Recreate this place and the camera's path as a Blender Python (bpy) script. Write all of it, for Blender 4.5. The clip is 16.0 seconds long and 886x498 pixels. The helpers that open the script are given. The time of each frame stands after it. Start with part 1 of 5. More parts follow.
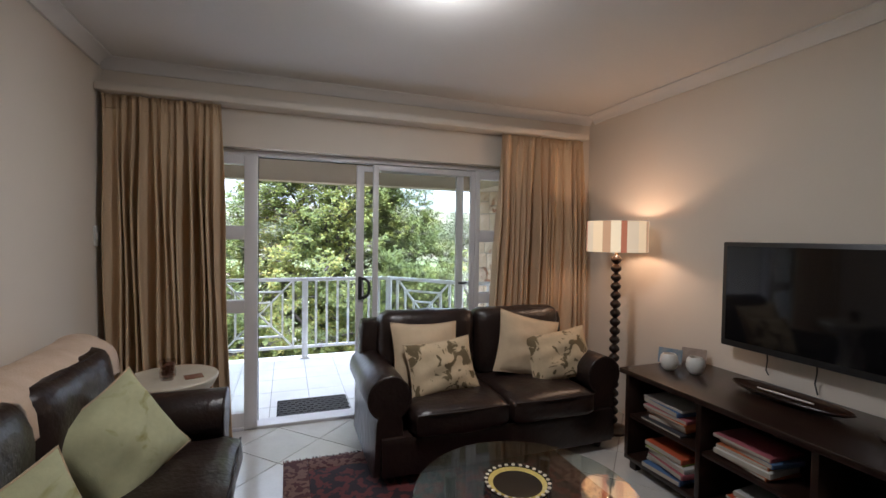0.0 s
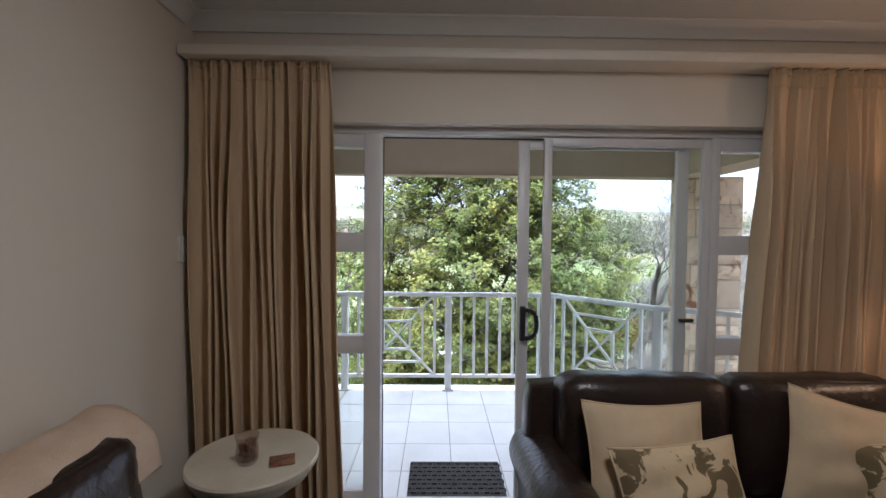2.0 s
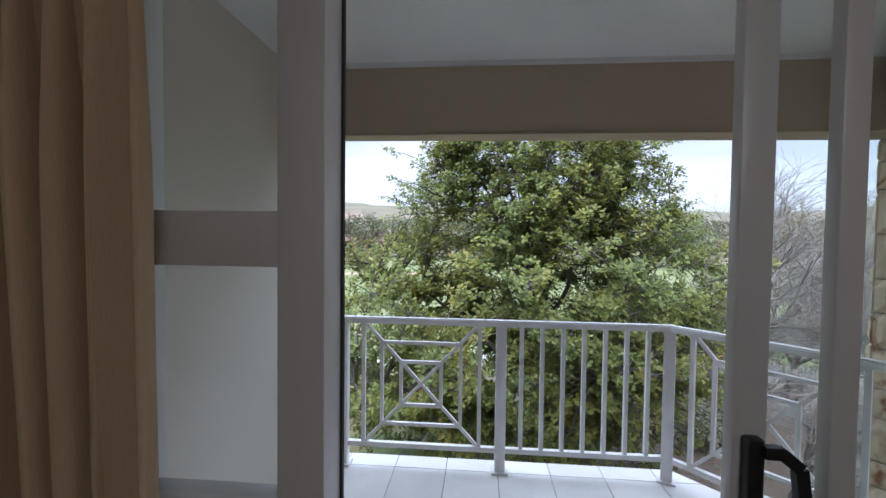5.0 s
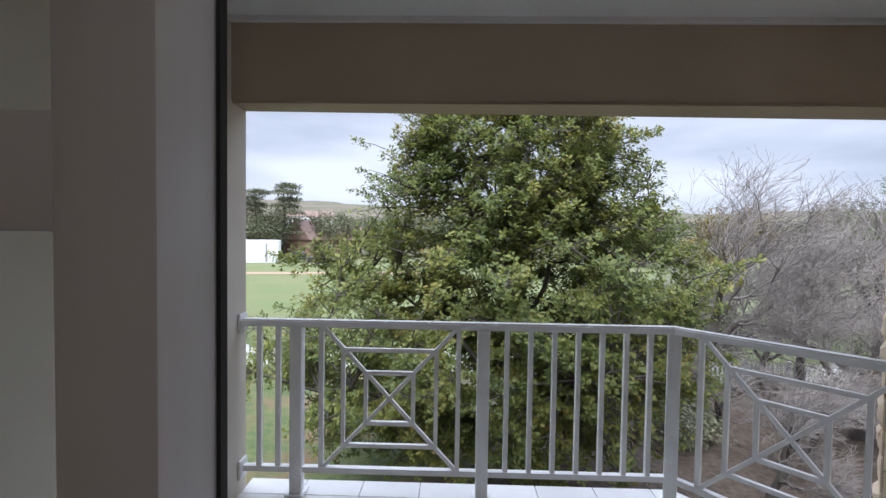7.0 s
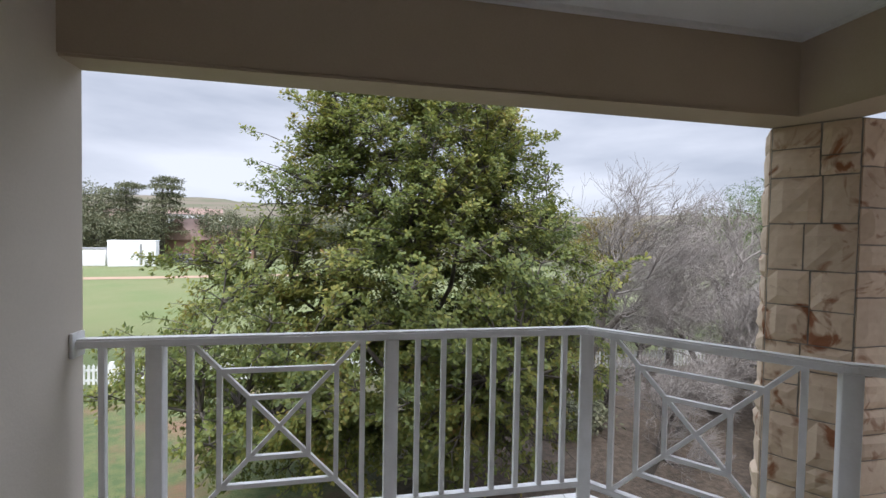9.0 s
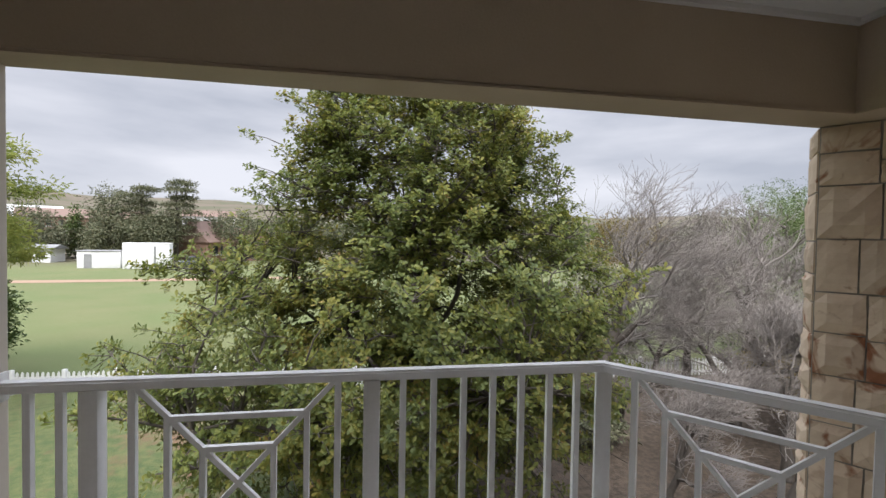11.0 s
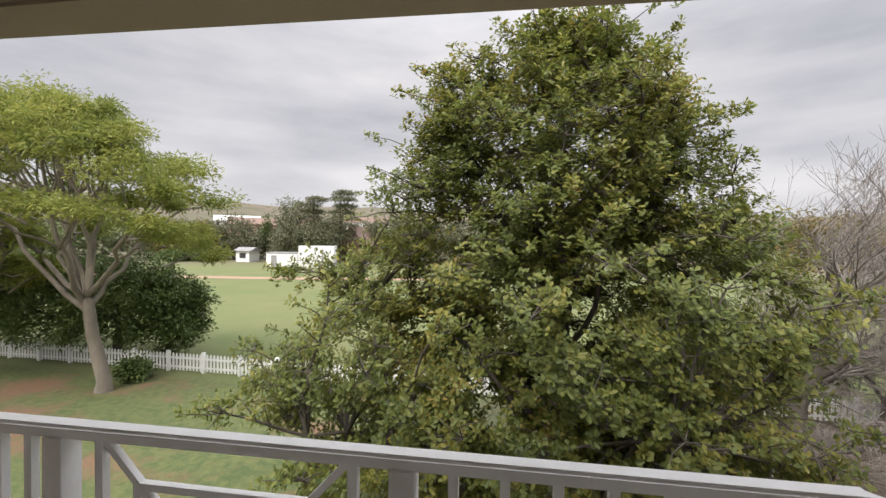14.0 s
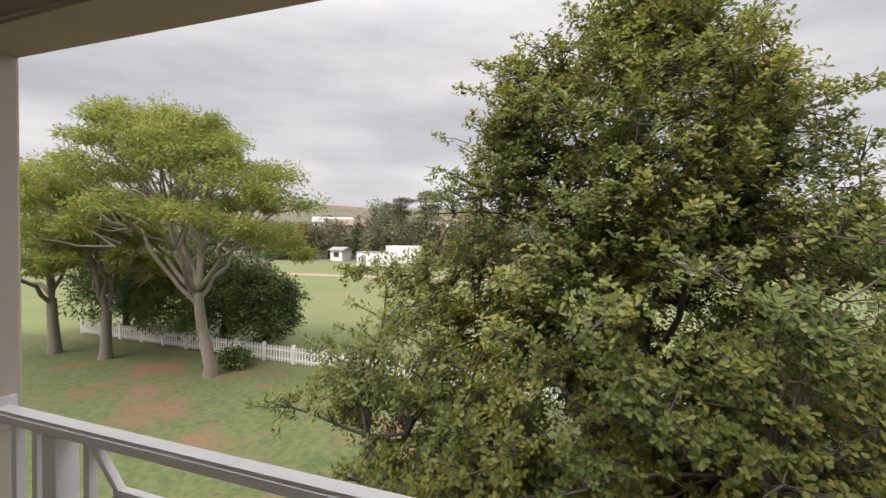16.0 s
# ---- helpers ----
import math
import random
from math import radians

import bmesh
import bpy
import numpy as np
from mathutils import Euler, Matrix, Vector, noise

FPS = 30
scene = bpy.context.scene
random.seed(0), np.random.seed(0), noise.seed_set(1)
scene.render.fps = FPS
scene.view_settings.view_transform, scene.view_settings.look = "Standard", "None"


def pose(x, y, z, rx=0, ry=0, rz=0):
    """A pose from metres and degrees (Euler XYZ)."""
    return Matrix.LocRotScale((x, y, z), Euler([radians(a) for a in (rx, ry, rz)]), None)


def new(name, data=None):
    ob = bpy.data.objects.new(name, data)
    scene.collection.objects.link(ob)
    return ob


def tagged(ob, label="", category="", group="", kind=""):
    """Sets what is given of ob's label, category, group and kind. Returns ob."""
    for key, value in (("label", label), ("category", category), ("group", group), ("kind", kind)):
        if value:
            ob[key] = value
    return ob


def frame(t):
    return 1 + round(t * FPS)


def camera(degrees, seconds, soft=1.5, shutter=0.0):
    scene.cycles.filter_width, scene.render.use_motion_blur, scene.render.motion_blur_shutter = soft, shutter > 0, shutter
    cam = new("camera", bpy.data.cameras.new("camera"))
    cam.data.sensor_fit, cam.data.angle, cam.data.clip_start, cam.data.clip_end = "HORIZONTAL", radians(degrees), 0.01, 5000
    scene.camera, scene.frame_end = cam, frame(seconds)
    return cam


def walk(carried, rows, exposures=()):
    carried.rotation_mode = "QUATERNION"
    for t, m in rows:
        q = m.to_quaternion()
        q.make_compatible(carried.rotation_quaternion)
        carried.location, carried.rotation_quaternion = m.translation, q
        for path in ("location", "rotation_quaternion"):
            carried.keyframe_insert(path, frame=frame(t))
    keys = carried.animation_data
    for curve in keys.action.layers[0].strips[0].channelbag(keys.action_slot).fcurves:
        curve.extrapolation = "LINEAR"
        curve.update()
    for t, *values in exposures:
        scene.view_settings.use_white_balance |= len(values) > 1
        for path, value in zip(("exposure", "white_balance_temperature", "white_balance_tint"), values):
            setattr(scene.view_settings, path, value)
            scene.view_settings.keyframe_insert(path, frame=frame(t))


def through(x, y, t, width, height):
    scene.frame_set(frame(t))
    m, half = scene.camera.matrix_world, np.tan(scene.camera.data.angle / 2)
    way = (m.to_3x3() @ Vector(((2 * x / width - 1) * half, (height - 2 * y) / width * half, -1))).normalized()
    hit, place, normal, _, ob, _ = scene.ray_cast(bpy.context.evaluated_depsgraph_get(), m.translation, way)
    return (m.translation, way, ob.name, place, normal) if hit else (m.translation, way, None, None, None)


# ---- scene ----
cam = camera(90.39, 16.0)
# seconds, x, y, z, yaw, pitch, roll
ROWS = [
    (0.0, 0.435, 2.582, 1.501, -19.55, -1.56, -0.80),
    (0.5, 0.444, 2.822, 1.539, -15.08, -1.59, -0.89),
    (1.0, 0.502, 3.145, 1.537, -8.48, -1.62, -0.82),
    (1.5, 0.553, 3.460, 1.572, -3.31, -1.73, -0.76),
    (2.0, 0.528, 3.826, 1.557, -0.82, -1.82, -0.53),
    (2.5, 0.526, 4.181, 1.544, 0.39, -2.04, -0.57),
    (3.0, 0.529, 4.509, 1.544, 3.02, -1.92, -0.71),
    (3.5, 0.513, 4.778, 1.544, 4.63, -1.92, -0.63),
    (4.0, 0.511, 5.034, 1.548, 4.97, -1.87, -0.68),
    (6.5, 0.496, 5.785, 1.470, 4.09, -1.88, -0.76),
    (7.0, 0.474, 5.859, 1.463, 1.34, -1.90, -0.88),
    (7.5, 0.484, 5.952, 1.452, -0.80, -1.87, -0.96),
    (8.0, 0.494, 6.044, 1.442, -3.85, -1.83, -1.04),
    (8.5, 0.497, 6.091, 1.455, -7.59, -1.94, -0.96),
    (9.0, 0.474, 6.139, 1.445, -11.18, -1.63, -1.03),
    (11.5, 0.670, 6.602, 1.543, -8.25, -1.38, -0.91),
    (12.0, 0.692, 6.787, 1.533, -3.51, -1.48, -0.66),
    (12.5, 0.716, 6.951, 1.545, -0.01, -1.46, -0.82),
    (13.0, 0.763, 7.031, 1.532, 2.17, -1.39, -0.69),
    (13.5, 0.841, 7.083, 1.547, 5.00, -1.38, -0.70),
    (14.0, 0.925, 7.203, 1.533, 8.76, -1.30, -0.78),
    (14.5, 1.016, 7.195, 1.552, 12.00, -1.34, -0.86),
    (15.0, 1.068, 7.280, 1.550, 15.03, -1.44, -0.73),
    (15.5, 1.118, 7.369, 1.532, 17.68, -1.35, -0.79),
    (16.0, 1.173, 7.454, 1.554, 19.86, -1.45, -0.74),
]
EXPOSURES = [
    (0.0, 2.55, 5450, 10),
    (1.0, 2.5, 5450, 10),
    (1.5, 2.35, 5450, 10),
    (2.5, 2.05, 5450, 10),
    (3.5, 1.65, 5400, 10),
    (4.2, 1.42, 5400, 10),
    (6.5, 0.90, 5650, 10),
    (9.0, 0.75, 6000, 10),
    (12.5, 0.60, 6600, 10),
    (16.0, 0.60, 7000, 10),
]
walk(cam, [(t, pose(x, y, z, 90 + pitch, roll, yaw)) for t, x, y, z, yaw, pitch, roll in ROWS], EXPOSURES)


# ---------------------------------------------------------------- world and light
world = bpy.data.worlds.new("overcast_sky")
scene.world = world
world.use_nodes = True
wn, wl = world.node_tree.nodes, world.node_tree.links
wn.clear()
SUN_UP, SUN_ROUND = 48.0, 200.0
sky = wn.new("ShaderNodeTexSky")
sky.sky_type = "NISHITA"
sky.sun_disc = False
sky.sun_elevation, sky.sun_rotation = radians(SUN_UP), radians(SUN_ROUND)
sky_bg = wn.new("ShaderNodeBackground")
sky_bg.inputs["Strength"].default_value = 0.05
wl.new(sky.outputs[0], sky_bg.inputs["Color"])
where = wn.new("ShaderNodeTexCoord")
squash = wn.new("ShaderNodeMapping")
squash.inputs["Scale"].default_value = (1.0, 1.0, 4.2)
wl.new(where.outputs["Generated"], squash.inputs["Vector"])
cloud = wn.new("ShaderNodeTexNoise")
cloud.inputs["Scale"].default_value = 1.9
cloud.inputs["Detail"].default_value = 6.0
cloud.inputs["Roughness"].default_value = 0.5
wl.new(squash.outputs[0], cloud.inputs["Vector"])
tone = wn.new("ShaderNodeValToRGB")
tone.color_ramp.elements[0].position, tone.color_ramp.elements[0].color = 0.34, (0.48, 0.50, 0.57, 1)
tone.color_ramp.elements[1].position, tone.color_ramp.elements[1].color = 0.66, (0.80, 0.80, 0.855, 1)
wl.new(cloud.outputs[0], tone.inputs[0])
cloud_bg = wn.new("ShaderNodeBackground")
wl.new(tone.outputs[0], cloud_bg.inputs["Color"])
# an overcast sky is about three times as bright overhead as near the horizon
height_of = wn.new("ShaderNodeSeparateXYZ")
wl.new(where.outputs["Generated"], height_of.inputs[0])
zenith = wn.new("ShaderNodeMapRange")
zenith.interpolation_type = "SMOOTHSTEP"
zenith.inputs["From Min"].default_value, zenith.inputs["From Max"].default_value = 0.35, 1.0
zenith.inputs["To Min"].default_value, zenith.inputs["To Max"].default_value = 0.72, 3.4
wl.new(height_of.outputs[2], zenith.inputs[0])
wl.new(zenith.outputs[0], cloud_bg.inputs["Strength"])
both = wn.new("ShaderNodeMixShader")
both.inputs[0].default_value = 0.93
wl.new(sky_bg.outputs[0], both.inputs[1])
wl.new(cloud_bg.outputs[0], both.inputs[2])
w_out = wn.new("ShaderNodeOutputWorld")
wl.new(both.outputs[0], w_out.inputs[0])

sun = new("sun", bpy.data.lights.new("sun", "SUN"))
sun.data.energy, sun.data.angle, sun.data.color = 2.8, radians(30), (1.0, 0.96, 0.9)
sun.matrix_world = pose(0, 0, 30, 90 - SUN_UP, 0, 180 - SUN_ROUND)


def lamp(name, at, watts, colour, size):
    ob = new(name, bpy.data.lights.new(name, "POINT"))
    ob.data.energy, ob.data.color, ob.data.shadow_soft_size = watts, colour, size
    ob.location = at
    return ob


dome_light = new("ceiling_dome_light", bpy.data.lights.new("ceiling_dome_light", "AREA"))
dome_light.data.shape, dome_light.data.size = "DISK", 0.26
dome_light.data.energy, dome_light.data.color = 3.0, (1.0, 0.90, 0.78)
dome_light.location = (1.09, 4.45, 2.565)
lamp("ceiling_bulb", (1.09, 4.45, 2.47), 1.3, (1.0, 0.90, 0.78), 0.12)
lamp("floor_lamp_bulb", (2.86, 5.36, 1.52), 1.2, (1.0, 0.64, 0.38), 0.04)


# ---------------------------------------------------------------- materials
def material(name, a, b, rough=0.6, scale=8.0, bump=0.1, metal=0.0, stretch=(1, 1, 1), fine=60.0, coat=0.0, wobble=0.0, spec=0.5, vary=0.0):
    m = bpy.data.materials.new(name)
    m.use_nodes = True
    n, l = m.node_tree.nodes, m.node_tree.links
    p = n["Principled BSDF"]
    p.inputs["Roughness"].default_value = rough
    p.inputs["Metallic"].default_value = metal
    p.inputs["Coat Weight"].default_value = coat
    p.inputs["Specular IOR Level"].default_value = spec
    tc = n.new("ShaderNodeTexCoord")
    mp = n.new("ShaderNodeMapping")
    mp.inputs["Scale"].default_value = stretch
    l.new(tc.outputs["Object"], mp.inputs["Vector"])
    big, small = n.new("ShaderNodeTexNoise"), n.new("ShaderNodeTexNoise")
    big.inputs["Scale"].default_value, big.inputs["Detail"].default_value = scale, 5
    big.inputs["Distortion"].default_value = wobble
    small.inputs["Scale"].default_value, small.inputs["Detail"].default_value = fine, 3
    l.new(mp.outputs[0], big.inputs["Vector"])
    l.new(mp.outputs[0], small.inputs["Vector"])
    mix = n.new("ShaderNodeMix")
    mix.data_type = "RGBA"
    mix.inputs["A"].default_value, mix.inputs["B"].default_value = (*a, 1), (*b, 1)
    sm = n.new("ShaderNodeMath")
    sm.operation = "MULTIPLY_ADD"
    sm.inputs[1].default_value = 0.4
    l.new(small.outputs[0], sm.inputs[0])
    add = n.new("ShaderNodeMapRange")
    add.inputs["From Min"].default_value, add.inputs["From Max"].default_value = 0.45, 0.95
    l.new(big.outputs[0], sm.inputs[2])
    l.new(sm.outputs[0], add.inputs[0])
    l.new(add.outputs[0], mix.inputs["Factor"])
    colour = mix.outputs["Result"]
    if vary:
        info = n.new("ShaderNodeObjectInfo")
        hsv = n.new("ShaderNodeHueSaturation")
        rng = n.new("ShaderNodeMapRange")
        rng.inputs["To Min"].default_value, rng.inputs["To Max"].default_value = 1 - vary, 1 + vary
        l.new(info.outputs["Random"], rng.inputs[0])
        l.new(rng.outputs[0], hsv.inputs["Value"])
        l.new(colour, hsv.inputs["Color"])
        colour = hsv.outputs[0]
    l.new(colour, p.inputs["Base Color"])
    if bump:
        bp = n.new("ShaderNodeBump")
        bp.inputs["Strength"].default_value, bp.inputs["Distance"].default_value = bump, 0.01
        l.new(sm.outputs[0], bp.inputs["Height"])
        l.new(bp.outputs[0], p.inputs["Normal"])
    return m


def leaf_material(name, stops, rough=0.5, through=0.25):
    m = bpy.data.materials.new(name)
    m.use_nodes = True
    n, l = m.node_tree.nodes, m.node_tree.links
    p = n["Principled BSDF"]
    p.inputs["Roughness"].default_value = rough
    geo = n.new("ShaderNodeNewGeometry")
    ramp = n.new("ShaderNodeValToRGB")
    while len(ramp.color_ramp.elements) < len(stops):
        ramp.color_ramp.elements.new(0.5)
    for e, (at, c) in zip(ramp.color_ramp.elements, stops):
        e.position, e.color = at, (*c, 1)
    tc, ns = n.new("ShaderNodeTexCoord"), n.new("ShaderNodeTexNoise")
    ns.inputs["Scale"].default_value = 0.9
    l.new(tc.outputs["Object"], ns.inputs["Vector"])
    mx = n.new("ShaderNodeMath")
    mx.operation = "MULTIPLY_ADD"
    mx.inputs[1].default_value = 0.55
    l.new(geo.outputs["Random Per Island"], mx.inputs[0])
    sc = n.new("ShaderNodeMapRange")
    sc.inputs["From Min"].default_value, sc.inputs["From Max"].default_value = 0.3, 0.7
    sc.inputs["To Max"].default_value = 0.45
    l.new(ns.outputs[0], sc.inputs[0])
    l.new(sc.outputs[0], mx.inputs[2])
    l.new(mx.outputs[0], ramp.inputs[0])
    l.new(ramp.outputs[0], p.inputs["Base Color"])
    tr = n.new("ShaderNodeBsdfTranslucent")
    l.new(ramp.outputs[0], tr.inputs["Color"])
    ms = n.new("ShaderNodeMixShader")
    ms.inputs[0].default_value = through
    l.new(p.outputs[0], ms.inputs[1])
    l.new(tr.outputs[0], ms.inputs[2])
    l.new(ms.outputs[0], n["Material Output"].inputs[0])
    return m


def glowing(name, colour, strength):
    m = bpy.data.materials.new(name)
    m.use_nodes = True
    p = m.node_tree.nodes["Principled BSDF"]
    p.inputs["Base Color"].default_value = (*colour, 1)
    p.inputs["Emission Color"].default_value = (*colour, 1)
    p.inputs["Emission Strength"].default_value = strength
    return m


def pane_material(name, tint, gloss=1.0, shine=0.02):
    m = bpy.data.materials.new(name)
    m.use_nodes = True
    n, l = m.node_tree.nodes, m.node_tree.links
    n.clear()
    tr, gl = n.new("ShaderNodeBsdfTransparent"), n.new("ShaderNodeBsdfGlossy")
    tr.inputs[0].default_value = (*tint, 1)
    gl.inputs["Roughness"].default_value = shine
    fr = n.new("ShaderNodeLayerWeight")
    fr.inputs[0].default_value = 0.5
    steep = n.new("ShaderNodeMath")
    steep.operation = "POWER"
    steep.inputs[1].default_value = 5.0
    l.new(fr.outputs["Facing"], steep.inputs[0])
    k = n.new("ShaderNodeMath")
    k.operation = "MULTIPLY_ADD"
    k.inputs[1].default_value, k.inputs[2].default_value = 0.8, 0.03 * gloss
    l.new(steep.outputs[0], k.inputs[0])
    ms, out = n.new("ShaderNodeMixShader"), n.new("ShaderNodeOutputMaterial")
    l.new(k.outputs[0], ms.inputs[0])
    l.new(tr.outputs[0], ms.inputs[1])
    l.new(gl.outputs[0], ms.inputs[2])
    l.new(ms.outputs[0], out.inputs[0])
    return m


def striped(name, axis_scale, stops, rough=0.9, around=False, glow=0.0):
    """Fabric in upright stripes, along x, or round the z axis."""
    m = bpy.data.materials.new(name)
    m.use_nodes = True
    n, l = m.node_tree.nodes, m.node_tree.links
    p = n["Principled BSDF"]
    p.inputs["Roughness"].default_value = rough
    tc, sep = n.new("ShaderNodeTexCoord"), n.new("ShaderNodeSeparateXYZ")
    l.new(tc.outputs["Object"], sep.inputs[0])
    if around:
        at = n.new("ShaderNodeMath")
        at.operation = "ARCTAN2"
        l.new(sep.outputs[1], at.inputs[0])
        l.new(sep.outputs[0], at.inputs[1])
        src = at.outputs[0]
    else:
        src = sep.outputs[0]
    mul, fr = n.new("ShaderNodeMath"), n.new("ShaderNodeMath")
    mul.operation, fr.operation = "MULTIPLY", "FRACT"
    mul.inputs[1].default_value = axis_scale
    l.new(src, mul.inputs[0])
    l.new(mul.outputs[0], fr.inputs[0])
    ramp = n.new("ShaderNodeValToRGB")
    ramp.color_ramp.interpolation = "CONSTANT"
    while len(ramp.color_ramp.elements) < len(stops):
        ramp.color_ramp.elements.new(0.5)
    for e, (a, c) in zip(ramp.color_ramp.elements, stops):
        e.position, e.color = a, (*c, 1)
    l.new(fr.outputs[0], ramp.inputs[0])
    l.new(ramp.outputs[0], p.inputs["Base Color"])
    if glow:
        l.new(ramp.outputs[0], p.inputs["Emission Color"])
        p.inputs["Emission Strength"].default_value = glow
    return m


def blotched(name, base, marks, scale, edge=0.52, rough=0.9, wobble=1.2, soft=0.03):
    """Cloth with dark painterly marks on a pale ground."""
    m = material(name, base, tuple(c * 0.9 for c in base), rough, 40, 0.15, fine=300)
    n, l = m.node_tree.nodes, m.node_tree.links
    p = n["Principled BSDF"]
    old = p.inputs["Base Color"].links[0].from_socket
    tc, ns = n.new("ShaderNodeTexCoord"), n.new("ShaderNodeTexNoise")
    ns.inputs["Scale"].default_value, ns.inputs["Detail"].default_value = scale, 3.5
    ns.inputs["Distortion"].default_value = wobble
    l.new(tc.outputs["Object"], ns.inputs["Vector"])
    rng = n.new("ShaderNodeMapRange")
    rng.inputs["From Min"].default_value, rng.inputs["From Max"].default_value = edge, edge + soft
    l.new(ns.outputs[0], rng.inputs[0])
    mix = n.new("ShaderNodeMix")
    mix.data_type = "RGBA"
    mix.inputs["B"].default_value = (*marks, 1)
    l.new(rng.outputs[0], mix.inputs["Factor"])
    l.new(old, mix.inputs["A"])
    l.new(mix.outputs["Result"], p.inputs["Base Color"])
    return m


M_WALL = material("wall_paint", (0.79, 0.72, 0.63), (0.75, 0.68, 0.59), 0.75, 1.5, 0.06, fine=120)
M_CEIL = material("ceiling_paint", (0.78, 0.76, 0.74), (0.74, 0.72, 0.70), 0.8, 1.2, 0.03)
M_TRIM = material("trim_paint", (0.78, 0.72, 0.64), (0.74, 0.68, 0.60), 0.5, 3, 0.03)
M_OUTWALL = material("outside_plaster", (0.52, 0.43, 0.325), (0.46, 0.375, 0.275), 0.85, 2.5, 0.25, fine=90)
M_SIDEWALL = material("pale_plaster", (0.67, 0.61, 0.53), (0.60, 0.545, 0.47), 0.85, 1.6, 0.2, fine=90)
M_OUTCEIL = material("outside_ceiling", (0.80, 0.80, 0.78), (0.72, 0.72, 0.70), 0.8, 2.0, 0.1)
M_ALU = material("white_aluminium", (0.76, 0.74, 0.75), (0.70, 0.68, 0.69), 0.35, 4, 0.02, stretch=(1, 1, 0.2))
M_RAIL = material("white_rail_paint", (0.86, 0.86, 0.86), (0.76, 0.76, 0.75), 0.4, 9, 0.08, fine=80)
M_TILE_IN = material("glazed_floor_tile", (0.68, 0.66, 0.63), (0.58, 0.56, 0.53), 0.18, 5, 0.03, vary=0.04)
M_TILE_OUT = material("balcony_tile", (0.82, 0.81, 0.79), (0.72, 0.71, 0.69), 0.4, 4, 0.05, vary=0.06)
M_GROUT = material("grout", (0.34, 0.32, 0.29), (0.26, 0.24, 0.22), 0.9, 12, 0.2)
M_GLASS = pane_material("window_glass", (0.95, 0.97, 0.96))
M_TABLEGLASS = pane_material("table_glass", (0.80, 0.86, 0.84), 3.0)
M_CUPGLASS = pane_material("cup_glass", (0.86, 0.82, 0.80), 2.0)
M_BLACK = material("black_plastic", (0.018, 0.018, 0.02), (0.03, 0.03, 0.03), 0.4, 20, 0.02)
M_RUBBER = material("seal_rubber", (0.02, 0.02, 0.02), (0.03, 0.03, 0.03), 0.7, 20, 0.02)
M_CURTAIN = material("cream_curtain", (0.66, 0.50, 0.33), (0.55, 0.40, 0.25), 0.95, 6, 0.25, stretch=(1, 1, 0.25), fine=220)
M_LEATHER = material("dark_leather", (0.016, 0.010, 0.009), (0.030, 0.017, 0.013), 0.30, 7, 0.65, fine=45, wobble=0.8)
M_PIPING = material("leather_piping", (0.018, 0.011, 0.009), (0.03, 0.016, 0.012), 0.4, 9, 0.1)
M_DARKWOOD = material("dark_wood", (0.026, 0.012, 0.008), (0.014, 0.007, 0.005), 0.28, 5, 0.08, stretch=(8, 0.7, 8), coat=0.1)
M_CREAMWOOD = material("cream_painted_wood", (0.72, 0.66, 0.54), (0.60, 0.53, 0.41), 0.45, 7, 0.1)
M_THROW = material("cream_throw", (0.66, 0.52, 0.40), (0.55, 0.40, 0.28), 0.97, 9, 0.6, fine=160)
M_CREAMCLOTH = material("cream_linen", (0.61, 0.48, 0.32), (0.53, 0.41, 0.27), 0.95, 12, 0.3, fine=260)
M_PRINT = blotched("printed_linen", (0.60, 0.47, 0.30), (0.15, 0.11, 0.055), 10.0, 0.515)
M_GREENCUSHION = blotched("pale_green_linen", (0.50, 0.50, 0.30), (0.30, 0.27, 0.09), 7.0, 0.57, soft=0.12)
M_RUG = blotched("red_rug", (0.13, 0.028, 0.028), (0.025, 0.016, 0.022), 16.0, 0.48, wobble=0.2)
M_RUGMARK = blotched("rug_border", (0.19, 0.10, 0.075), (0.07, 0.018, 0.02), 26.0, 0.5, wobble=0.1)
M_WHITEPOT = material("white_ceramic", (0.80, 0.78, 0.74), (0.74, 0.72, 0.68), 0.3, 8, 0.03)
M_BRASS = material("tan_board", (0.36, 0.25, 0.12), (0.28, 0.19, 0.09), 0.6, 8, 0.1)
M_PEBBLE = material("potpourri", (0.16, 0.05, 0.035), (0.30, 0.17, 0.10), 0.6, 30, 0.3)
M_SCREEN = material("tv_screen", (0.006, 0.006, 0.007), (0.008, 0.008, 0.009), 0.06, 3, 0.0, spec=0.5)
M_MAT = material("rubber_mat", (0.030, 0.027, 0.026), (0.05, 0.045, 0.04), 0.85, 30, 0.3)
M_BARK = material("dark_bark", (0.050, 0.042, 0.036), (0.11, 0.095, 0.08), 0.95, 6, 0.8, stretch=(1, 1, 0.3), fine=30)
M_PALEBARK = material("pale_bark", (0.24, 0.21, 0.17), (0.14, 0.12, 0.10), 0.9, 3, 0.6, stretch=(1, 1, 0.3), fine=18)
M_TWIG = material("grey_twig", (0.27, 0.24, 0.22), (0.18, 0.16, 0.145), 0.95, 3, 0.2)
M_FENCE = material("white_fence_paint", (0.78, 0.78, 0.78), (0.62, 0.62, 0.61), 0.6, 6, 0.1)
M_WHITEWALL = material("white_render", (0.82, 0.82, 0.83), (0.72, 0.72, 0.73), 0.7, 1.0, 0.1)
M_BRICKWALL = material("brown_brickwork", (0.27, 0.165, 0.125), (0.22, 0.13, 0.10), 0.9, 3, 0.2)
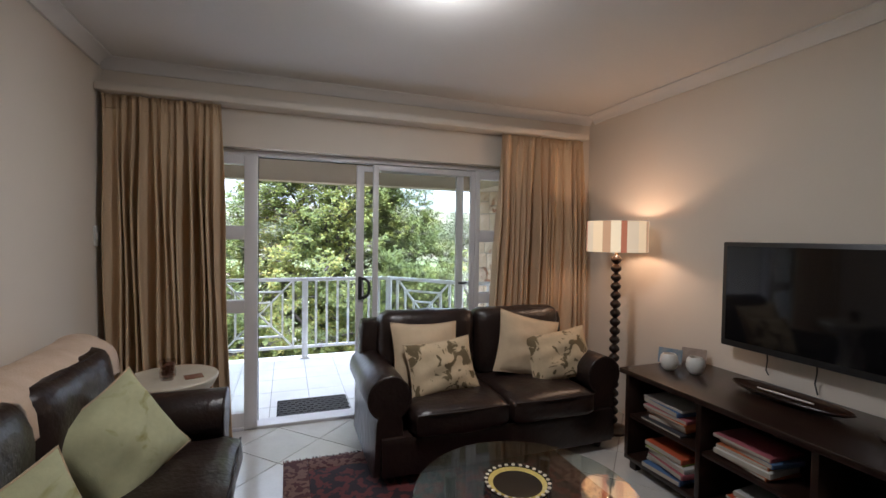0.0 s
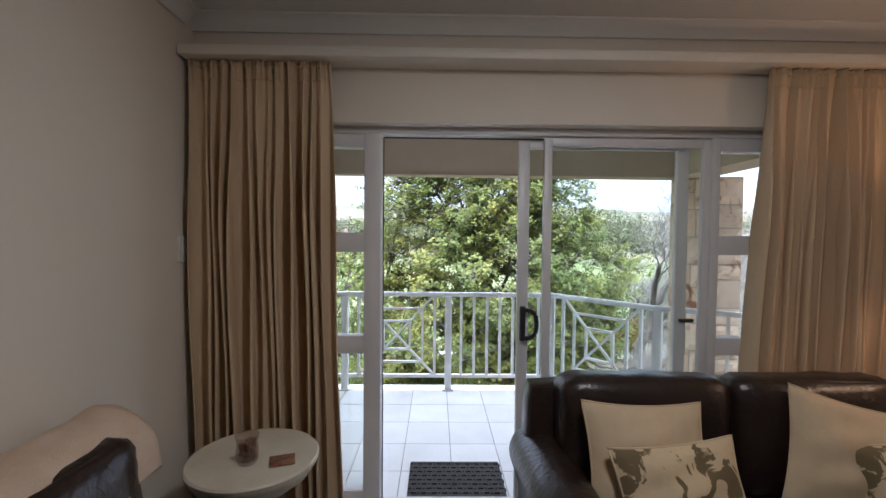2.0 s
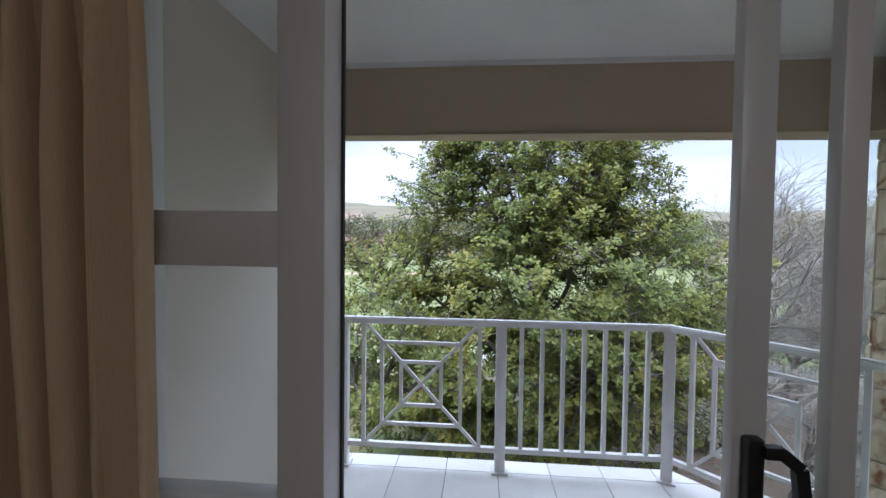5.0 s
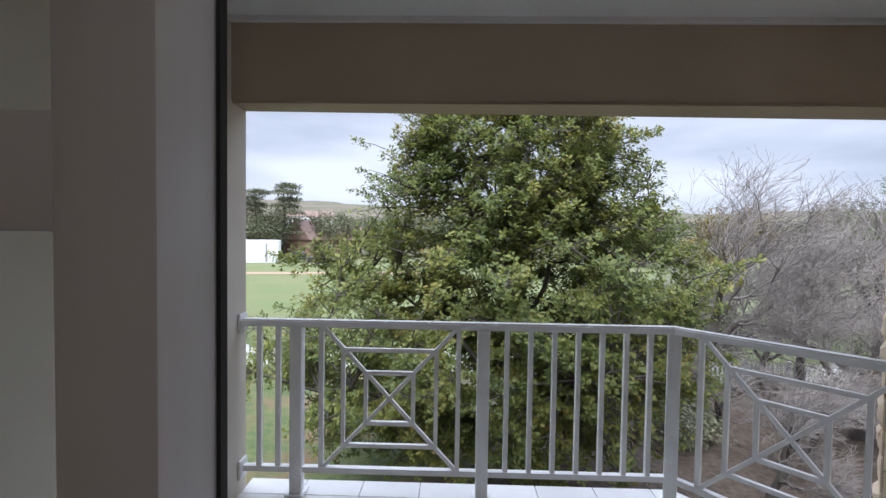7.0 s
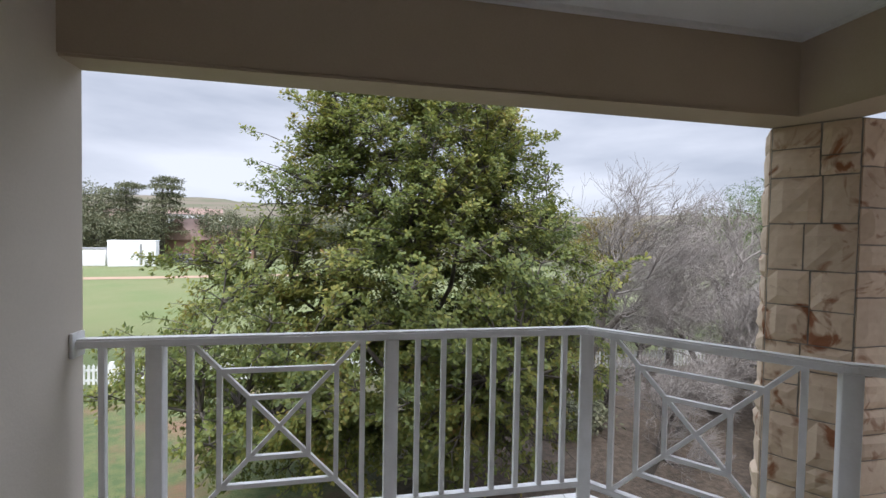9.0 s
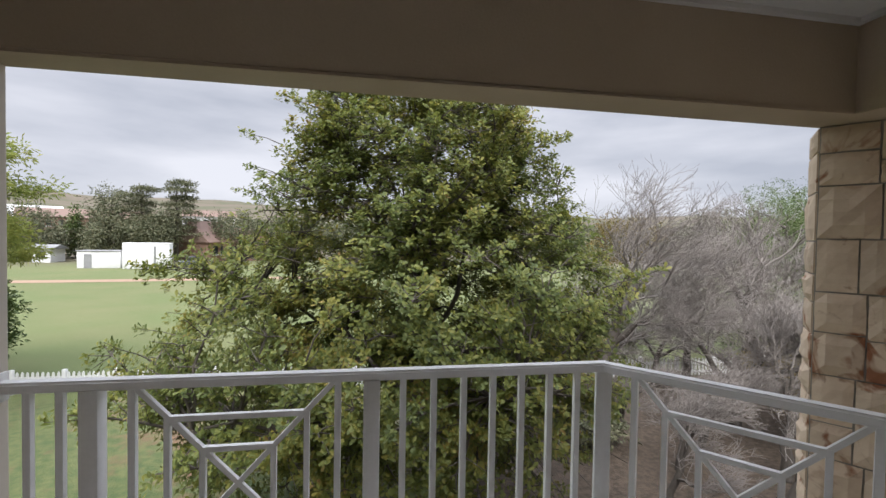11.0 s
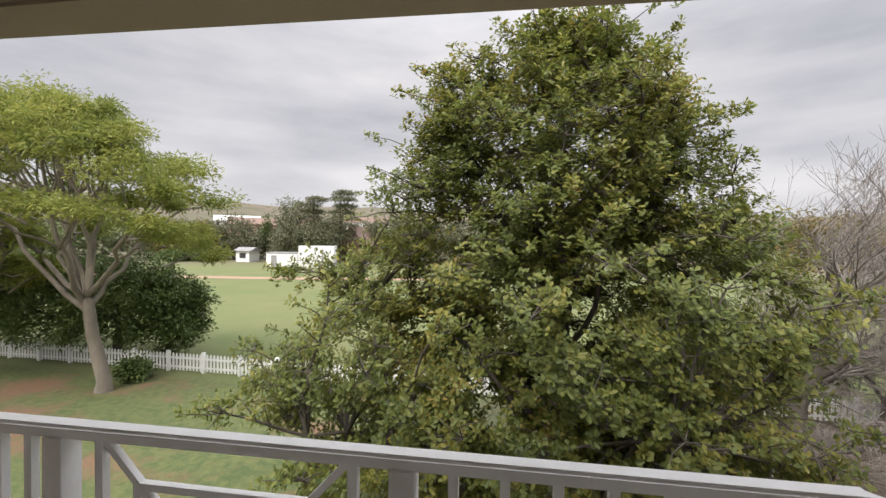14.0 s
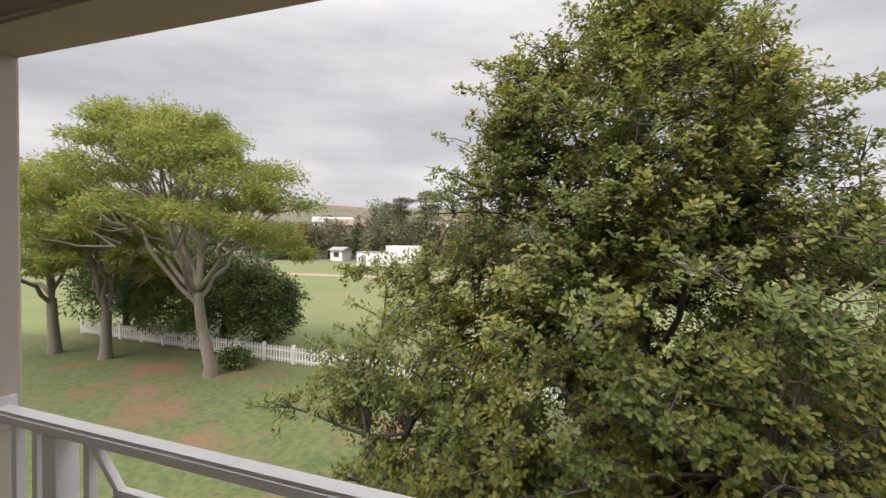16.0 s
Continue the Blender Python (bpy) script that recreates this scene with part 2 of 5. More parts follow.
M_ROOF = material("tile_roof", (0.24, 0.16, 0.13), (0.19, 0.13, 0.11), 0.85, 3, 0.2)
M_GREYROOF = material("grey_roof", (0.30, 0.30, 0.31), (0.22, 0.22, 0.23), 0.7, 2, 0.1)
M_DARKPANE = material("dark_window", (0.03, 0.035, 0.04), (0.05, 0.05, 0.055), 0.15, 4, 0.0)
M_CAR = material("car_paint", (0.10, 0.11, 0.13), (0.12, 0.13, 0.15), 0.25, 4, 0.0, coat=0.5)
M_SHADE = striped("lamp_shade_cloth", 0.63662, [(0, (0.72, 0.50, 0.28)), (0.25, (0.45, 0.25, 0.13)), (0.42, (0.74, 0.56, 0.34)), (0.62, (0.36, 0.12, 0.06)), (0.74, (0.62, 0.45, 0.28))], around=True, glow=0.16)
M_DOME = glowing("lamp_dome_glass", (1.0, 0.80, 0.45), 0.5)
L_OAK = leaf_material("oak_leaf", [(0.0, (0.075, 0.105, 0.034)), (0.35, (0.14, 0.175, 0.046)), (0.62, (0.20, 0.22, 0.05)), (0.85, (0.30, 0.275, 0.062)), (0.97, (0.31, 0.20, 0.07))], 0.58, 0.46)
L_FEATHER = leaf_material("feathery_leaf", [(0.0, (0.14, 0.19, 0.05)), (0.4, (0.24, 0.28, 0.07)), (0.75, (0.33, 0.345, 0.09)), (1.0, (0.43, 0.40, 0.11))], 0.6, 0.45)
L_DARK = leaf_material("dark_leaf", [(0.0, (0.06, 0.095, 0.035)), (0.5, (0.115, 0.165, 0.05)), (1.0, (0.19, 0.235, 0.07))])
# olive leaf, its colours lightened and greyed to stand in for distance haze
L_OLIVE = leaf_material("hazed_leaf", [(0.0, (0.10, 0.115, 0.075)), (0.5, (0.16, 0.17, 0.10)), (1.0, (0.23, 0.215, 0.13))], 0.8, 0.2)
L_AUTUMN = leaf_material("autumn_leaf", [(0.0, (0.10, 0.085, 0.03)), (0.5, (0.20, 0.16, 0.045)), (1.0, (0.30, 0.18, 0.07))], 0.8, 0.3)


def stone_material():
    m = material("split_sandstone", (0.74, 0.61, 0.47), (0.60, 0.46, 0.33), 0.9, 4, 0.5, fine=35, vary=0.12)
    n, l = m.node_tree.nodes, m.node_tree.links
    p = n["Principled BSDF"]
    old = p.inputs["Base Color"].links[0].from_socket
    geo, ns = n.new("ShaderNodeNewGeometry"), n.new("ShaderNodeTexNoise")
    ns.inputs["Scale"].default_value, ns.inputs["Detail"].default_value, ns.inputs["Distortion"].default_value = 4.5, 4, 1.6
    l.new(geo.outputs["Position"], ns.inputs["Vector"])
    rng = n.new("ShaderNodeMapRange")
    rng.inputs["From Min"].default_value, rng.inputs["From Max"].default_value = 0.57, 0.68
    l.new(ns.outputs[0], rng.inputs[0])
    mix = n.new("ShaderNodeMix")
    mix.data_type = "RGBA"
    mix.inputs["B"].default_value = (0.30, 0.13, 0.065, 1)
    l.new(rng.outputs[0], mix.inputs["Factor"])
    l.new(old, mix.inputs["A"])
    l.new(mix.outputs["Result"], p.inputs["Base Color"])
    return m


def ground_material():
    """Mown field behind the fence line; patchy lawn and bare earth before it; scrub on the hills."""
    m = bpy.data.materials.new("ground")
    m.use_nodes = True
    n, l = m.node_tree.nodes, m.node_tree.links
    p = n["Principled BSDF"]
    p.inputs["Roughness"].default_value = 0.95
    geo, sep = n.new("ShaderNodeNewGeometry"), n.new("ShaderNodeSeparateXYZ")
    l.new(geo.outputs["Position"], sep.inputs[0])

    def noise_of(scale, detail=5):
        t = n.new("ShaderNodeTexNoise")
        t.inputs["Scale"].default_value, t.inputs["Detail"].default_value = scale, detail
        l.new(geo.outputs["Position"], t.inputs["Vector"])
        return t.outputs[0]

    def ranged(src, a, b):
        r = n.new("ShaderNodeMapRange")
        r.inputs["From Min"].default_value, r.inputs["From Max"].default_value = a, b
        l.new(src, r.inputs[0])
        return r.outputs[0]

    def blend(f, a, b):
        x = n.new("ShaderNodeMix")
        x.data_type = "RGBA"
        l.new(f, x.inputs["Factor"])
        for key, v in (("A", a), ("B", b)):
            if isinstance(v, tuple):
                x.inputs[key].default_value = (*v, 1)
            else:
                l.new(v, x.inputs[key])
        return x.outputs["Result"]

    def plus(a, b, k):
        x = n.new("ShaderNodeMath")
        x.operation = "MULTIPLY_ADD"
        x.inputs[1].default_value = k
        l.new(b, x.inputs[0])
        l.new(a, x.inputs[2])
        return x.outputs[0]

    lawn = blend(ranged(noise_of(7), 0.35, 0.65), (0.055, 0.082, 0.025), (0.105, 0.118, 0.042))
    earth = blend(ranged(noise_of(14), 0.35, 0.65), (0.17, 0.095, 0.055), (0.13, 0.085, 0.05))
    garden = blend(ranged(plus(noise_of(0.55, 6), noise_of(5), 0.3), 0.67, 0.82), lawn, earth)
    field = blend(ranged(noise_of(0.25, 6), 0.35, 0.7), (0.112, 0.140, 0.048), (0.142, 0.150, 0.062))
    scrub = blend(ranged(noise_of(0.02, 8), 0.4, 0.62), (0.13, 0.105, 0.075), (0.085, 0.085, 0.045))
    litter = blend(ranged(noise_of(9, 8), 0.38, 0.62), (0.055, 0.040, 0.028), (0.105, 0.078, 0.055))
    garden = blend(ranged(plus(sep.outputs[0], noise_of(0.6, 6), 4.0), 1.6, 4.2), garden, litter)
    near = blend(ranged(sep.outputs[1], 18.9, 19.5), garden, field)
    dist = n.new("ShaderNodeVectorMath")
    dist.operation = "LENGTH"
    l.new(geo.outputs["Position"], dist.inputs[0])
    full = blend(ranged(dist.outputs["Value"], 75, 95), near, scrub)
    l.new(full, p.inputs["Base Color"])
    bp = n.new("ShaderNodeBump")
    bp.inputs["Strength"].default_value, bp.inputs["Distance"].default_value = 0.6, 0.04
    l.new(noise_of(25), bp.inputs["Height"])
    l.new(bp.outputs[0], p.inputs["Normal"])
    return m


M_STONE, M_GROUND = stone_material(), ground_material()
M_PATH = material("dirt_path", (0.34, 0.23, 0.16), (0.28, 0.19, 0.13), 0.95, 2, 0.2)


# ---------------------------------------------------------------- mesh helpers
def box(bm, x0, x1, y0, y1, z0, z1, bevel=0.0, seg=2, m=None):
    v = bmesh.ops.create_cube(bm, size=1.0)["verts"]
    for p in v:
        p.co = Vector(((x0 + x1) / 2 + p.co.x * (x1 - x0), (y0 + y1) / 2 + p.co.y * (y1 - y0), (z0 + z1) / 2 + p.co.z * (z1 - z0)))
    if bevel:
        es = list({e for p in v for e in p.link_edges})
        r = bmesh.ops.bevel(bm, geom=es, offset=bevel, segments=seg, affect="EDGES", profile=0.5)
        v = list({p for f in r["faces"] for p in f.verts} | {p for p in v if p.is_valid})
    if m is not None:
        bmesh.ops.transform(bm, matrix=m, verts=v)
    return bm


def bx(*a, **k):
    return box(bmesh.new(), *a, **k)


def bar(bm, p, q, w, d, up=(0, 0, 1)):
    """A square bar from p to q, w across and d deep."""
    p, q = Vector(p), Vector(q)
    way = (q - p).normalized()
    side = way.cross(Vector(up))
    if side.length < 1e-4:
        side = Vector((1, 0, 0))
    side.normalize()
    other = side.cross(way).normalized()
    c = []
    for o in (p, q):
        for a, b in ((-1, -1), (1, -1), (1, 1), (-1, 1)):
            c.append(bm.verts.new(o + side * a * w / 2 + other * b * d / 2))
    for f in ((3, 2, 1, 0), (4, 5, 6, 7), (0, 1, 5, 4), (1, 2, 6, 5), (2, 3, 7, 6), (3, 0, 4, 7)):
        bm.faces.new([c[i] for i in f])
    return bm


def lathe(bm, profile, seg=32, at=(0, 0, 0)):
    rings = []
    for r, z in profile:
        rings.append([bm.verts.new((at[0] + r * math.cos(2 * math.pi * k / seg), at[1] + r * math.sin(2 * math.pi * k / seg), at[2] + z)) for k in range(seg)])
    for a, b in zip(rings, rings[1:]):
        for k in range(seg):
            bm.faces.new((a[k], a[(k + 1) % seg], b[(k + 1) % seg], b[k]))
    if profile[0][0] > 1e-4:
        bm.faces.new(rings[0][::-1])
    if profile[-1][0] > 1e-4:
        bm.faces.new(rings[-1])
    return bm


def prism(bm, outline, z0, z1):
    low = [bm.verts.new((x, y, z0)) for x, y in outline]
    top = [bm.verts.new((x, y, z1)) for x, y in outline]
    k = len(outline)
    bm.faces.new(low[::-1])
    bm.faces.new(top)
    for i in range(k):
        bm.faces.new((low[i], low[(i + 1) % k], top[(i + 1) % k], top[i]))
    return bm


def thing(name, at, label, category, group="", rz=0):
    ob = new(name)
    ob.matrix_basis = pose(*at, 0, 0, rz)
    return tagged(ob, label, category, group)


def part(name, bm, mat, parent, label="", smooth=True):
    me = bpy.data.meshes.new(name)
    bmesh.ops.recalc_face_normals(bm, faces=bm.faces)
    bm.to_mesh(me)
    bm.free()
    me.materials.append(mat)
    if smooth:
        me.polygons.foreach_set("use_smooth", [True] * len(me.polygons))
        me.set_sharp_from_angle(angle=radians(40))
    ob = new(name, me)
    ob.parent = parent
    return tagged(ob, label)


def structure(name, bm, mat, label="", category="", smooth=False):
    ob = part(name, bm, mat, None, label, smooth)
    return tagged(ob, label, category, kind="structure")


def raw_mesh(name, verts, faces, mat, smooth=False):
    """A mesh from numpy arrays: faces is n x 3 or n x 4."""
    me = bpy.data.meshes.new(name)
    k = faces.shape[1]
    me.vertices.add(len(verts))
    me.vertices.foreach_set("co", np.asarray(verts, dtype=np.float32).ravel())
    me.loops.add(faces.size)
    me.loops.foreach_set("vertex_index", faces.astype(np.int32).ravel())
    me.polygons.add(len(faces))
    me.polygons.foreach_set("loop_start", np.arange(0, faces.size, k, dtype=np.int32))
    if smooth:
        me.polygons.foreach_set("use_smooth", np.ones(len(faces), dtype=bool))
    me.update(calc_edges=True)
    me.validate()
    me.materials.append(mat)
    return me


def grid_faces(nu, nv):
    i, j = np.meshgrid(np.arange(nu - 1), np.arange(nv - 1), indexing="ij")
    a = (i * nv + j).ravel()
    return np.stack([a, a + nv, a + nv + 1, a + 1], 1)


def clip(poly, a, b):
    """The part of a convex polygon left of the line from a to b."""
    out = []
    def s(p):
        return (b[0] - a[0]) * (p[1] - a[1]) - (b[1] - a[1]) * (p[0] - a[0])
    for p, q in zip(poly, poly[1:] + poly[:1]):
        sp, sq = s(p), s(q)
        if sp >= 0:
            out.append(p)
        if sp * sq < 0:
            k = sp / (sp - sq)
            out.append((p[0] + (q[0] - p[0]) * k, p[1] + (q[1] - p[1]) * k))
    return out


# ---------------------------------------------------------------- the room
WEST, EAST, SOUTH, NORTH, OUT = -0.73, 3.18, -0.6, 6.136, 6.38
CEIL, HEAD = 2.66, 2.14
DOOR_L, DOOR_R = -0.22, 2.42
structure("floor", bx(WEST - 0.2, EAST + 0.2, SOUTH - 0.2, OUT, -0.25, -0.006), M_GROUT, "tiled living room floor", "floor")
structure("wall_west", bx(WEST - 0.25, WEST, SOUTH - 0.25, NORTH, -0.25, CEIL + 0.15), M_WALL, "cream painted side wall", "wall")
structure("wall_east", bx(EAST, EAST + 0.25, SOUTH - 0.25, NORTH, -0.25, CEIL + 0.15), M_WALL, "cream painted wall behind the television", "wall")
structure("wall_south", bx(WEST, EAST, SOUTH - 0.25, SOUTH, -0.25, CEIL + 0.15), M_WALL, "cream painted rear wall", "wall")
bm = bmesh.new()
box(bm, WEST - 0.25, DOOR_L, NORTH, OUT - 0.02, -0.25, CEIL + 0.15)
box(bm, DOOR_R, EAST + 0.25, NORTH, OUT - 0.02, -0.25, CEIL + 0.15)
box(bm, DOOR_L, DOOR_R, NORTH, OUT - 0.02, HEAD, CEIL + 0.15)
structure("wall_north", bm, M_WALL, "cream wall with a wide sliding door opening", "wall")
bm = bmesh.new()
box(bm, WEST - 0.25, DOOR_L, OUT - 0.02, OUT, -0.25, CEIL + 0.15)
box(bm, DOOR_R, 4.4, OUT - 0.02, OUT, -3.0, CEIL + 0.15)
box(bm, DOOR_L, DOOR_R, OUT - 0.02, OUT, HEAD, CEIL + 0.15)
structure("wall_outside", bm, M_OUTWALL, "taupe plastered outside wall round the door", "wall")
structure("ceiling", bx(WEST - 0.1, EAST + 0.1, SOUTH - 0.1, NORTH + 0.1, CEIL, CEIL + 0.12), M_CEIL, "white painted ceiling", "ceiling")


def cornice(name, p, q, inward):
    prof = [(0.002, -0.075), (0.018, -0.075), (0.024, -0.06), (0.045, -0.03), (0.07, -0.016), (0.085, -0.012), (0.085, -0.002), (0.002, -0.002)]
    bm = bmesh.new()
    rings = [[bm.verts.new((o[0] + inward[0] * a, o[1] + inward[1] * a, CEIL + b)) for a, b in prof] for o in (p, q)]
    k = len(prof)
    for i in range(k):
        bm.faces.new((rings[0][i], rings[0][(i + 1) % k], rings[1][(i + 1) % k], rings[1][i]))
    bm.faces.new(rings[0])
    bm.faces.new(rings[1][::-1])
    structure(name, bm, M_CEIL, "white moulded ceiling cornice", "cornice", True)


cornice("trim_north", (WEST + 0.002, NORTH), (EAST - 0.002, NORTH), (0, -1))
cornice("trim_west", (WEST, SOUTH), (WEST, NORTH - 0.09), (1, 0))
cornice("trim_east", (EAST, SOUTH), (EAST, NORTH - 0.09), (-1, 0))

# curtain rail board over the door
pelmet = thing("curtain_pelmet", (1.16, 6.06, 2.41), "cream painted wooden curtain board along the wall", "curtain rail")
part("board", bx(-1.88, 1.89, -0.09, 0.074, 0.0, 0.05, 0.008), M_TRIM, pelmet)
part("backing", bx(-1.88, 1.89, 0.054, 0.074, 0.05, 0.10, 0.004), M_TRIM, pelmet)

# sliding door: frame, fixed lights and two glazed leaves
door = tagged(new("door_1"), "white aluminium sliding glass door, standing half open", "sliding door", kind="structure")
F0, F1 = 6.225, 6.335


def fr(name, *a, label="", mat=None):
    return part(name, bx(*a, bevel=0.004), mat or M_ALU, door, label)


fr("frame_head", DOOR_L, DOOR_R, F0, F1, 2.10, HEAD)
fr("frame_jamb", DOOR_L, DOOR_L + 0.05, F0, F1, 0.0, 2.10)
fr("frame_jamb", DOOR_R - 0.05, DOOR_R, F0, F1, 0.0, 2.10)
fr("post", 0.132, 0.224, F0, F1, 0.0, 2.10)
fr("post", 2.035, 2.08, F0, F1, 0.0, 2.10)
fr("track", 0.224, 2.035, F0 - 0.01, F1 + 0.03, -0.006, 0.022)
fr("threshold", DOOR_L, 0.132, F0 - 0.01, F1 + 0.03, -0.006, 0.022)
fr("threshold", 2.08, DOOR_R, F0 - 0.01, F1 + 0.03, -0.006, 0.022)
part("seal", bx(0.2245, 0.229, 6.317, 6.331, 0.03, 2.10), M_RUBBER, door, "black rubber seal strip")
part("seal", bx(0.231, 2.035, 6.30, 6.31, 2.094, 2.10), M_RUBBER, door, "black rubber seal strip")
for x0, x1 in ((DOOR_L + 0.05, 0.132), (2.08, DOOR_R - 0.05)):
    for z0, z1 in ((2.03, 2.10), (1.46, 1.566), (0.90, 0.997), (0.022, 0.13)):
        fr("rail", x0, x1, F0 + 0.008, F1 - 0.02, z0, z1)
    for z0, z1 in ((0.13, 0.90), (0.997, 1.46), (1.566, 2.03)):
        pane = part("pane", bx(x0, x1, 6.262, 6.268, z0, z1), M_GLASS, door, smooth=False)
        pane.visible_shadow = False


def leaf(name, x0, x1, y0, y1, z1, wide, label):
    ob = part(name, bx(x0, x0 + wide[0], y0, y1, 0.024, z1, bevel=0.004), M_ALU, door, label)
    part("stile", bx(x1 - wide[1], x1, y0, y1, 0.024, z1, bevel=0.004), M_ALU, ob)
    part("top_rail", bx(x0 + wide[0], x1 - wide[1], y0 + 0.003, y1 - 0.003, z1 - 0.045, z1, bevel=0.003), M_ALU, ob)
    part("bottom_rail", bx(x0 + wide[0], x1 - wide[1], y0 + 0.003, y1 - 0.003, 0.024, 0.10, bevel=0.003), M_ALU, ob)
    g = part("pane", bx(x0 + wide[0] - 0.004, x1 - wide[1] + 0.004, (y0 + y1) / 2 - 0.003, (y0 + y1) / 2 + 0.003, 0.09, z1 - 0.04), M_GLASS, ob, smooth=False)
    g.visible_shadow = False
    return ob


slid = leaf("sliding_leaf", 0.985, 1.946, 6.295, 6.33, 2.088, (0.062, 0.066), "glazed leaf pushed half open")
leaf("fixed_leaf", 1.115, 2.034, 6.238, 6.273, 2.094, (0.044, 0.04), "glazed fixed leaf")
bm = bmesh.new()
box(bm, 1.0, 1.03, 6.268, 6.296, 0.965, 1.16, 0.006)
grip = [(1.022, 0.985), (1.05, 0.985), (1.083, 1.01), (1.09, 1.06), (1.083, 1.115), (1.05, 1.142), (1.022, 1.142)]
for a, b in zip(grip, grip[1:]):
    bar(bm, (a[0], 6.262, a[1]), (b[0], 6.262, b[1]), 0.022, 0.018, (0, 1, 0))
part("handle", bm, M_BLACK, slid, "black plastic pull handle")
part("latch", bx(1.905, 1.985, 6.277, 6.297, 1.075, 1.095, bevel=0.004), M_BLACK, slid, "small black lever")

# ---------------------------------------------------------------- the balcony
BFLOOR, BCEIL, BEAM = -0.04, 2.60, 2.155
P3, P4, P5 = (1.72, 8.33), (2.42, 7.53), (3.86, 6.66)
SLAB_A = [(WEST, OUT - 0.05), (2.62, OUT - 0.05), (2.62, 7.52), (1.80, 8.47), (WEST, 8.47)]
SLAB_B = [(2.62, OUT - 0.05), (3.95, OUT - 0.05), (3.95, 6.72), (2.62, 7.52)]
bm = bmesh.new()
prism(bm, SLAB_A, -0.28, BFLOOR - 0.008)
prism(bm, SLAB_B, -0.28, BFLOOR - 0.008)
balcony = structure("balcony_floor", bm, M_GROUT, "white tiled balcony floor slab", "floor")
structure("wall_balcony", bx(WEST - 0.30, WEST, OUT, 8.40, -3.0, BCEIL + 0.1, bevel=0.012), M_SIDEWALL, "pale plastered balcony side wall", "wall")
bm = bmesh.new()
prism(bm, [(WEST - 0.3, 8.22), (2.93, 8.22), (2.93, OUT), (3.26, OUT), (3.26, 8.43), (3.02, 8.46), (WEST - 0.3, 8.402)], BEAM, BCEIL + 0.12)
bmesh.ops.bevel(bm, geom=[e for e in bm.edges if abs(e.verts[0].co.z - BEAM) < 1e-4 and abs(e.verts[1].co.z - BEAM) < 1e-4], offset=0.012, segments=2, affect="EDGES")
structure("balcony_beam", bm, M_OUTWALL, "taupe plastered beam over the balcony edge", "beam")
structure("balcony_ceiling", bx(WEST - 0.3, 3.4, OUT, 8.45, BCEIL, BCEIL + 0.1), M_OUTCEIL, "white boarded balcony ceiling", "ceiling")
bm = bmesh.new()
bar(bm, (WEST, 8.203, BCEIL - 0.012), (2.93, 8.203, BCEIL - 0.012), 0.03, 0.024)
bar(bm, (2.913, 8.185, BCEIL - 0.012), (2.913, OUT, BCEIL - 0.012), 0.03, 0.024)
structure("balcony_trim", bm, M_OUTCEIL, "white ceiling edge strip", "trim")
# unseen slab added on top, closing room and balcony off from the sky
structure("roof_above", bx(WEST - 0.8, 4.5, SOUTH - 0.3, 8.8, CEIL + 0.16, CEIL + 0.4), M_OUTWALL, "plain unseen slab over the room and balcony", "wall")

# railing
railing = thing("balcony_railing", (0, 8.33, BFLOOR), "white painted metal balcony railing with cross panels", "railing")
RZ = 1.0


def run(a, b, top, motif, count):
    """One bay of railing between two posts, in the railing's own place."""
    a, b = Vector((*a, 0)) - Vector((0, 8.33, 0)), Vector((*b, 0)) - Vector((0, 8.33, 0))
    way = (b - a).normalized()
    length = (b - a).length
    def at(s, z):
        return (a.x + way.x * s, a.y + way.y * s, z)
    part("bottom_rail", bar(bmesh.new(), at(0, 0.145), at(length, 0.145), 0.035, 0.032), M_RAIL, railing, smooth=False)
    def upright(s):
        part("baluster", bar(bmesh.new(), at(s, 0.15), at(s, RZ - 0.03), 0.026, 0.026, (way.x, way.y, 0)), M_RAIL, railing, smooth=False)
    if motif:
        c, mz = length / 2, 0.565
        upright(c - 0.39)
        upright(c + 0.39)
        face = (-way.y, way.x, 0)
        def strip(name, p, q, w, d):
            part(name, bar(bmesh.new(), at(*p), at(*q), w, d, face), M_RAIL, railing, smooth=False)
        for h, w in ((0.265, 0.275), (0.135, 0.145)):
            for sx in (-1, 1):
                strip("panel_upright", (c + sx * h, mz - w - 0.011), (c + sx * h, mz + w + 0.011), 0.022, 0.024)
                strip("panel_bar", (c - h + 0.011, mz + sx * w), (c + h - 0.011, mz + sx * w), 0.022, 0.0225)
        for sx in (-1, 1):
            for sz in (-1, 1):
                strip("diagonal", (c + sx * 0.375, mz + sz * 0.40), (c + sx * 0.135, mz + sz * 0.145), 0.020, 0.0215)
        strip("diagonal", (c - 0.135, mz - 0.145), (c + 0.135, mz + 0.145), 0.020, 0.0205)
        strip("diagonal", (c - 0.135, mz + 0.145), (c + 0.135, mz - 0.145), 0.020, 0.0195)
    else:
        for k in range(count):
            upright(length * (k + 1) / (count + 1))


def rail_post(x, y, turn):
    bm = box(bmesh.new(), -0.034, 0.034, -0.034, 0.034, 0.0, RZ - 0.03, 0.005, 2, pose(x, y - 8.33, 0, 0, 0, turn))
    ob = part("post", bm, M_RAIL, railing)
    part("foot", box(bmesh.new(), -0.055, 0.055, -0.055, 0.055, 0.0, 0.014, 0.004, 2, pose(x, y - 8.33, 0, 0, 0, turn)), M_RAIL, ob)


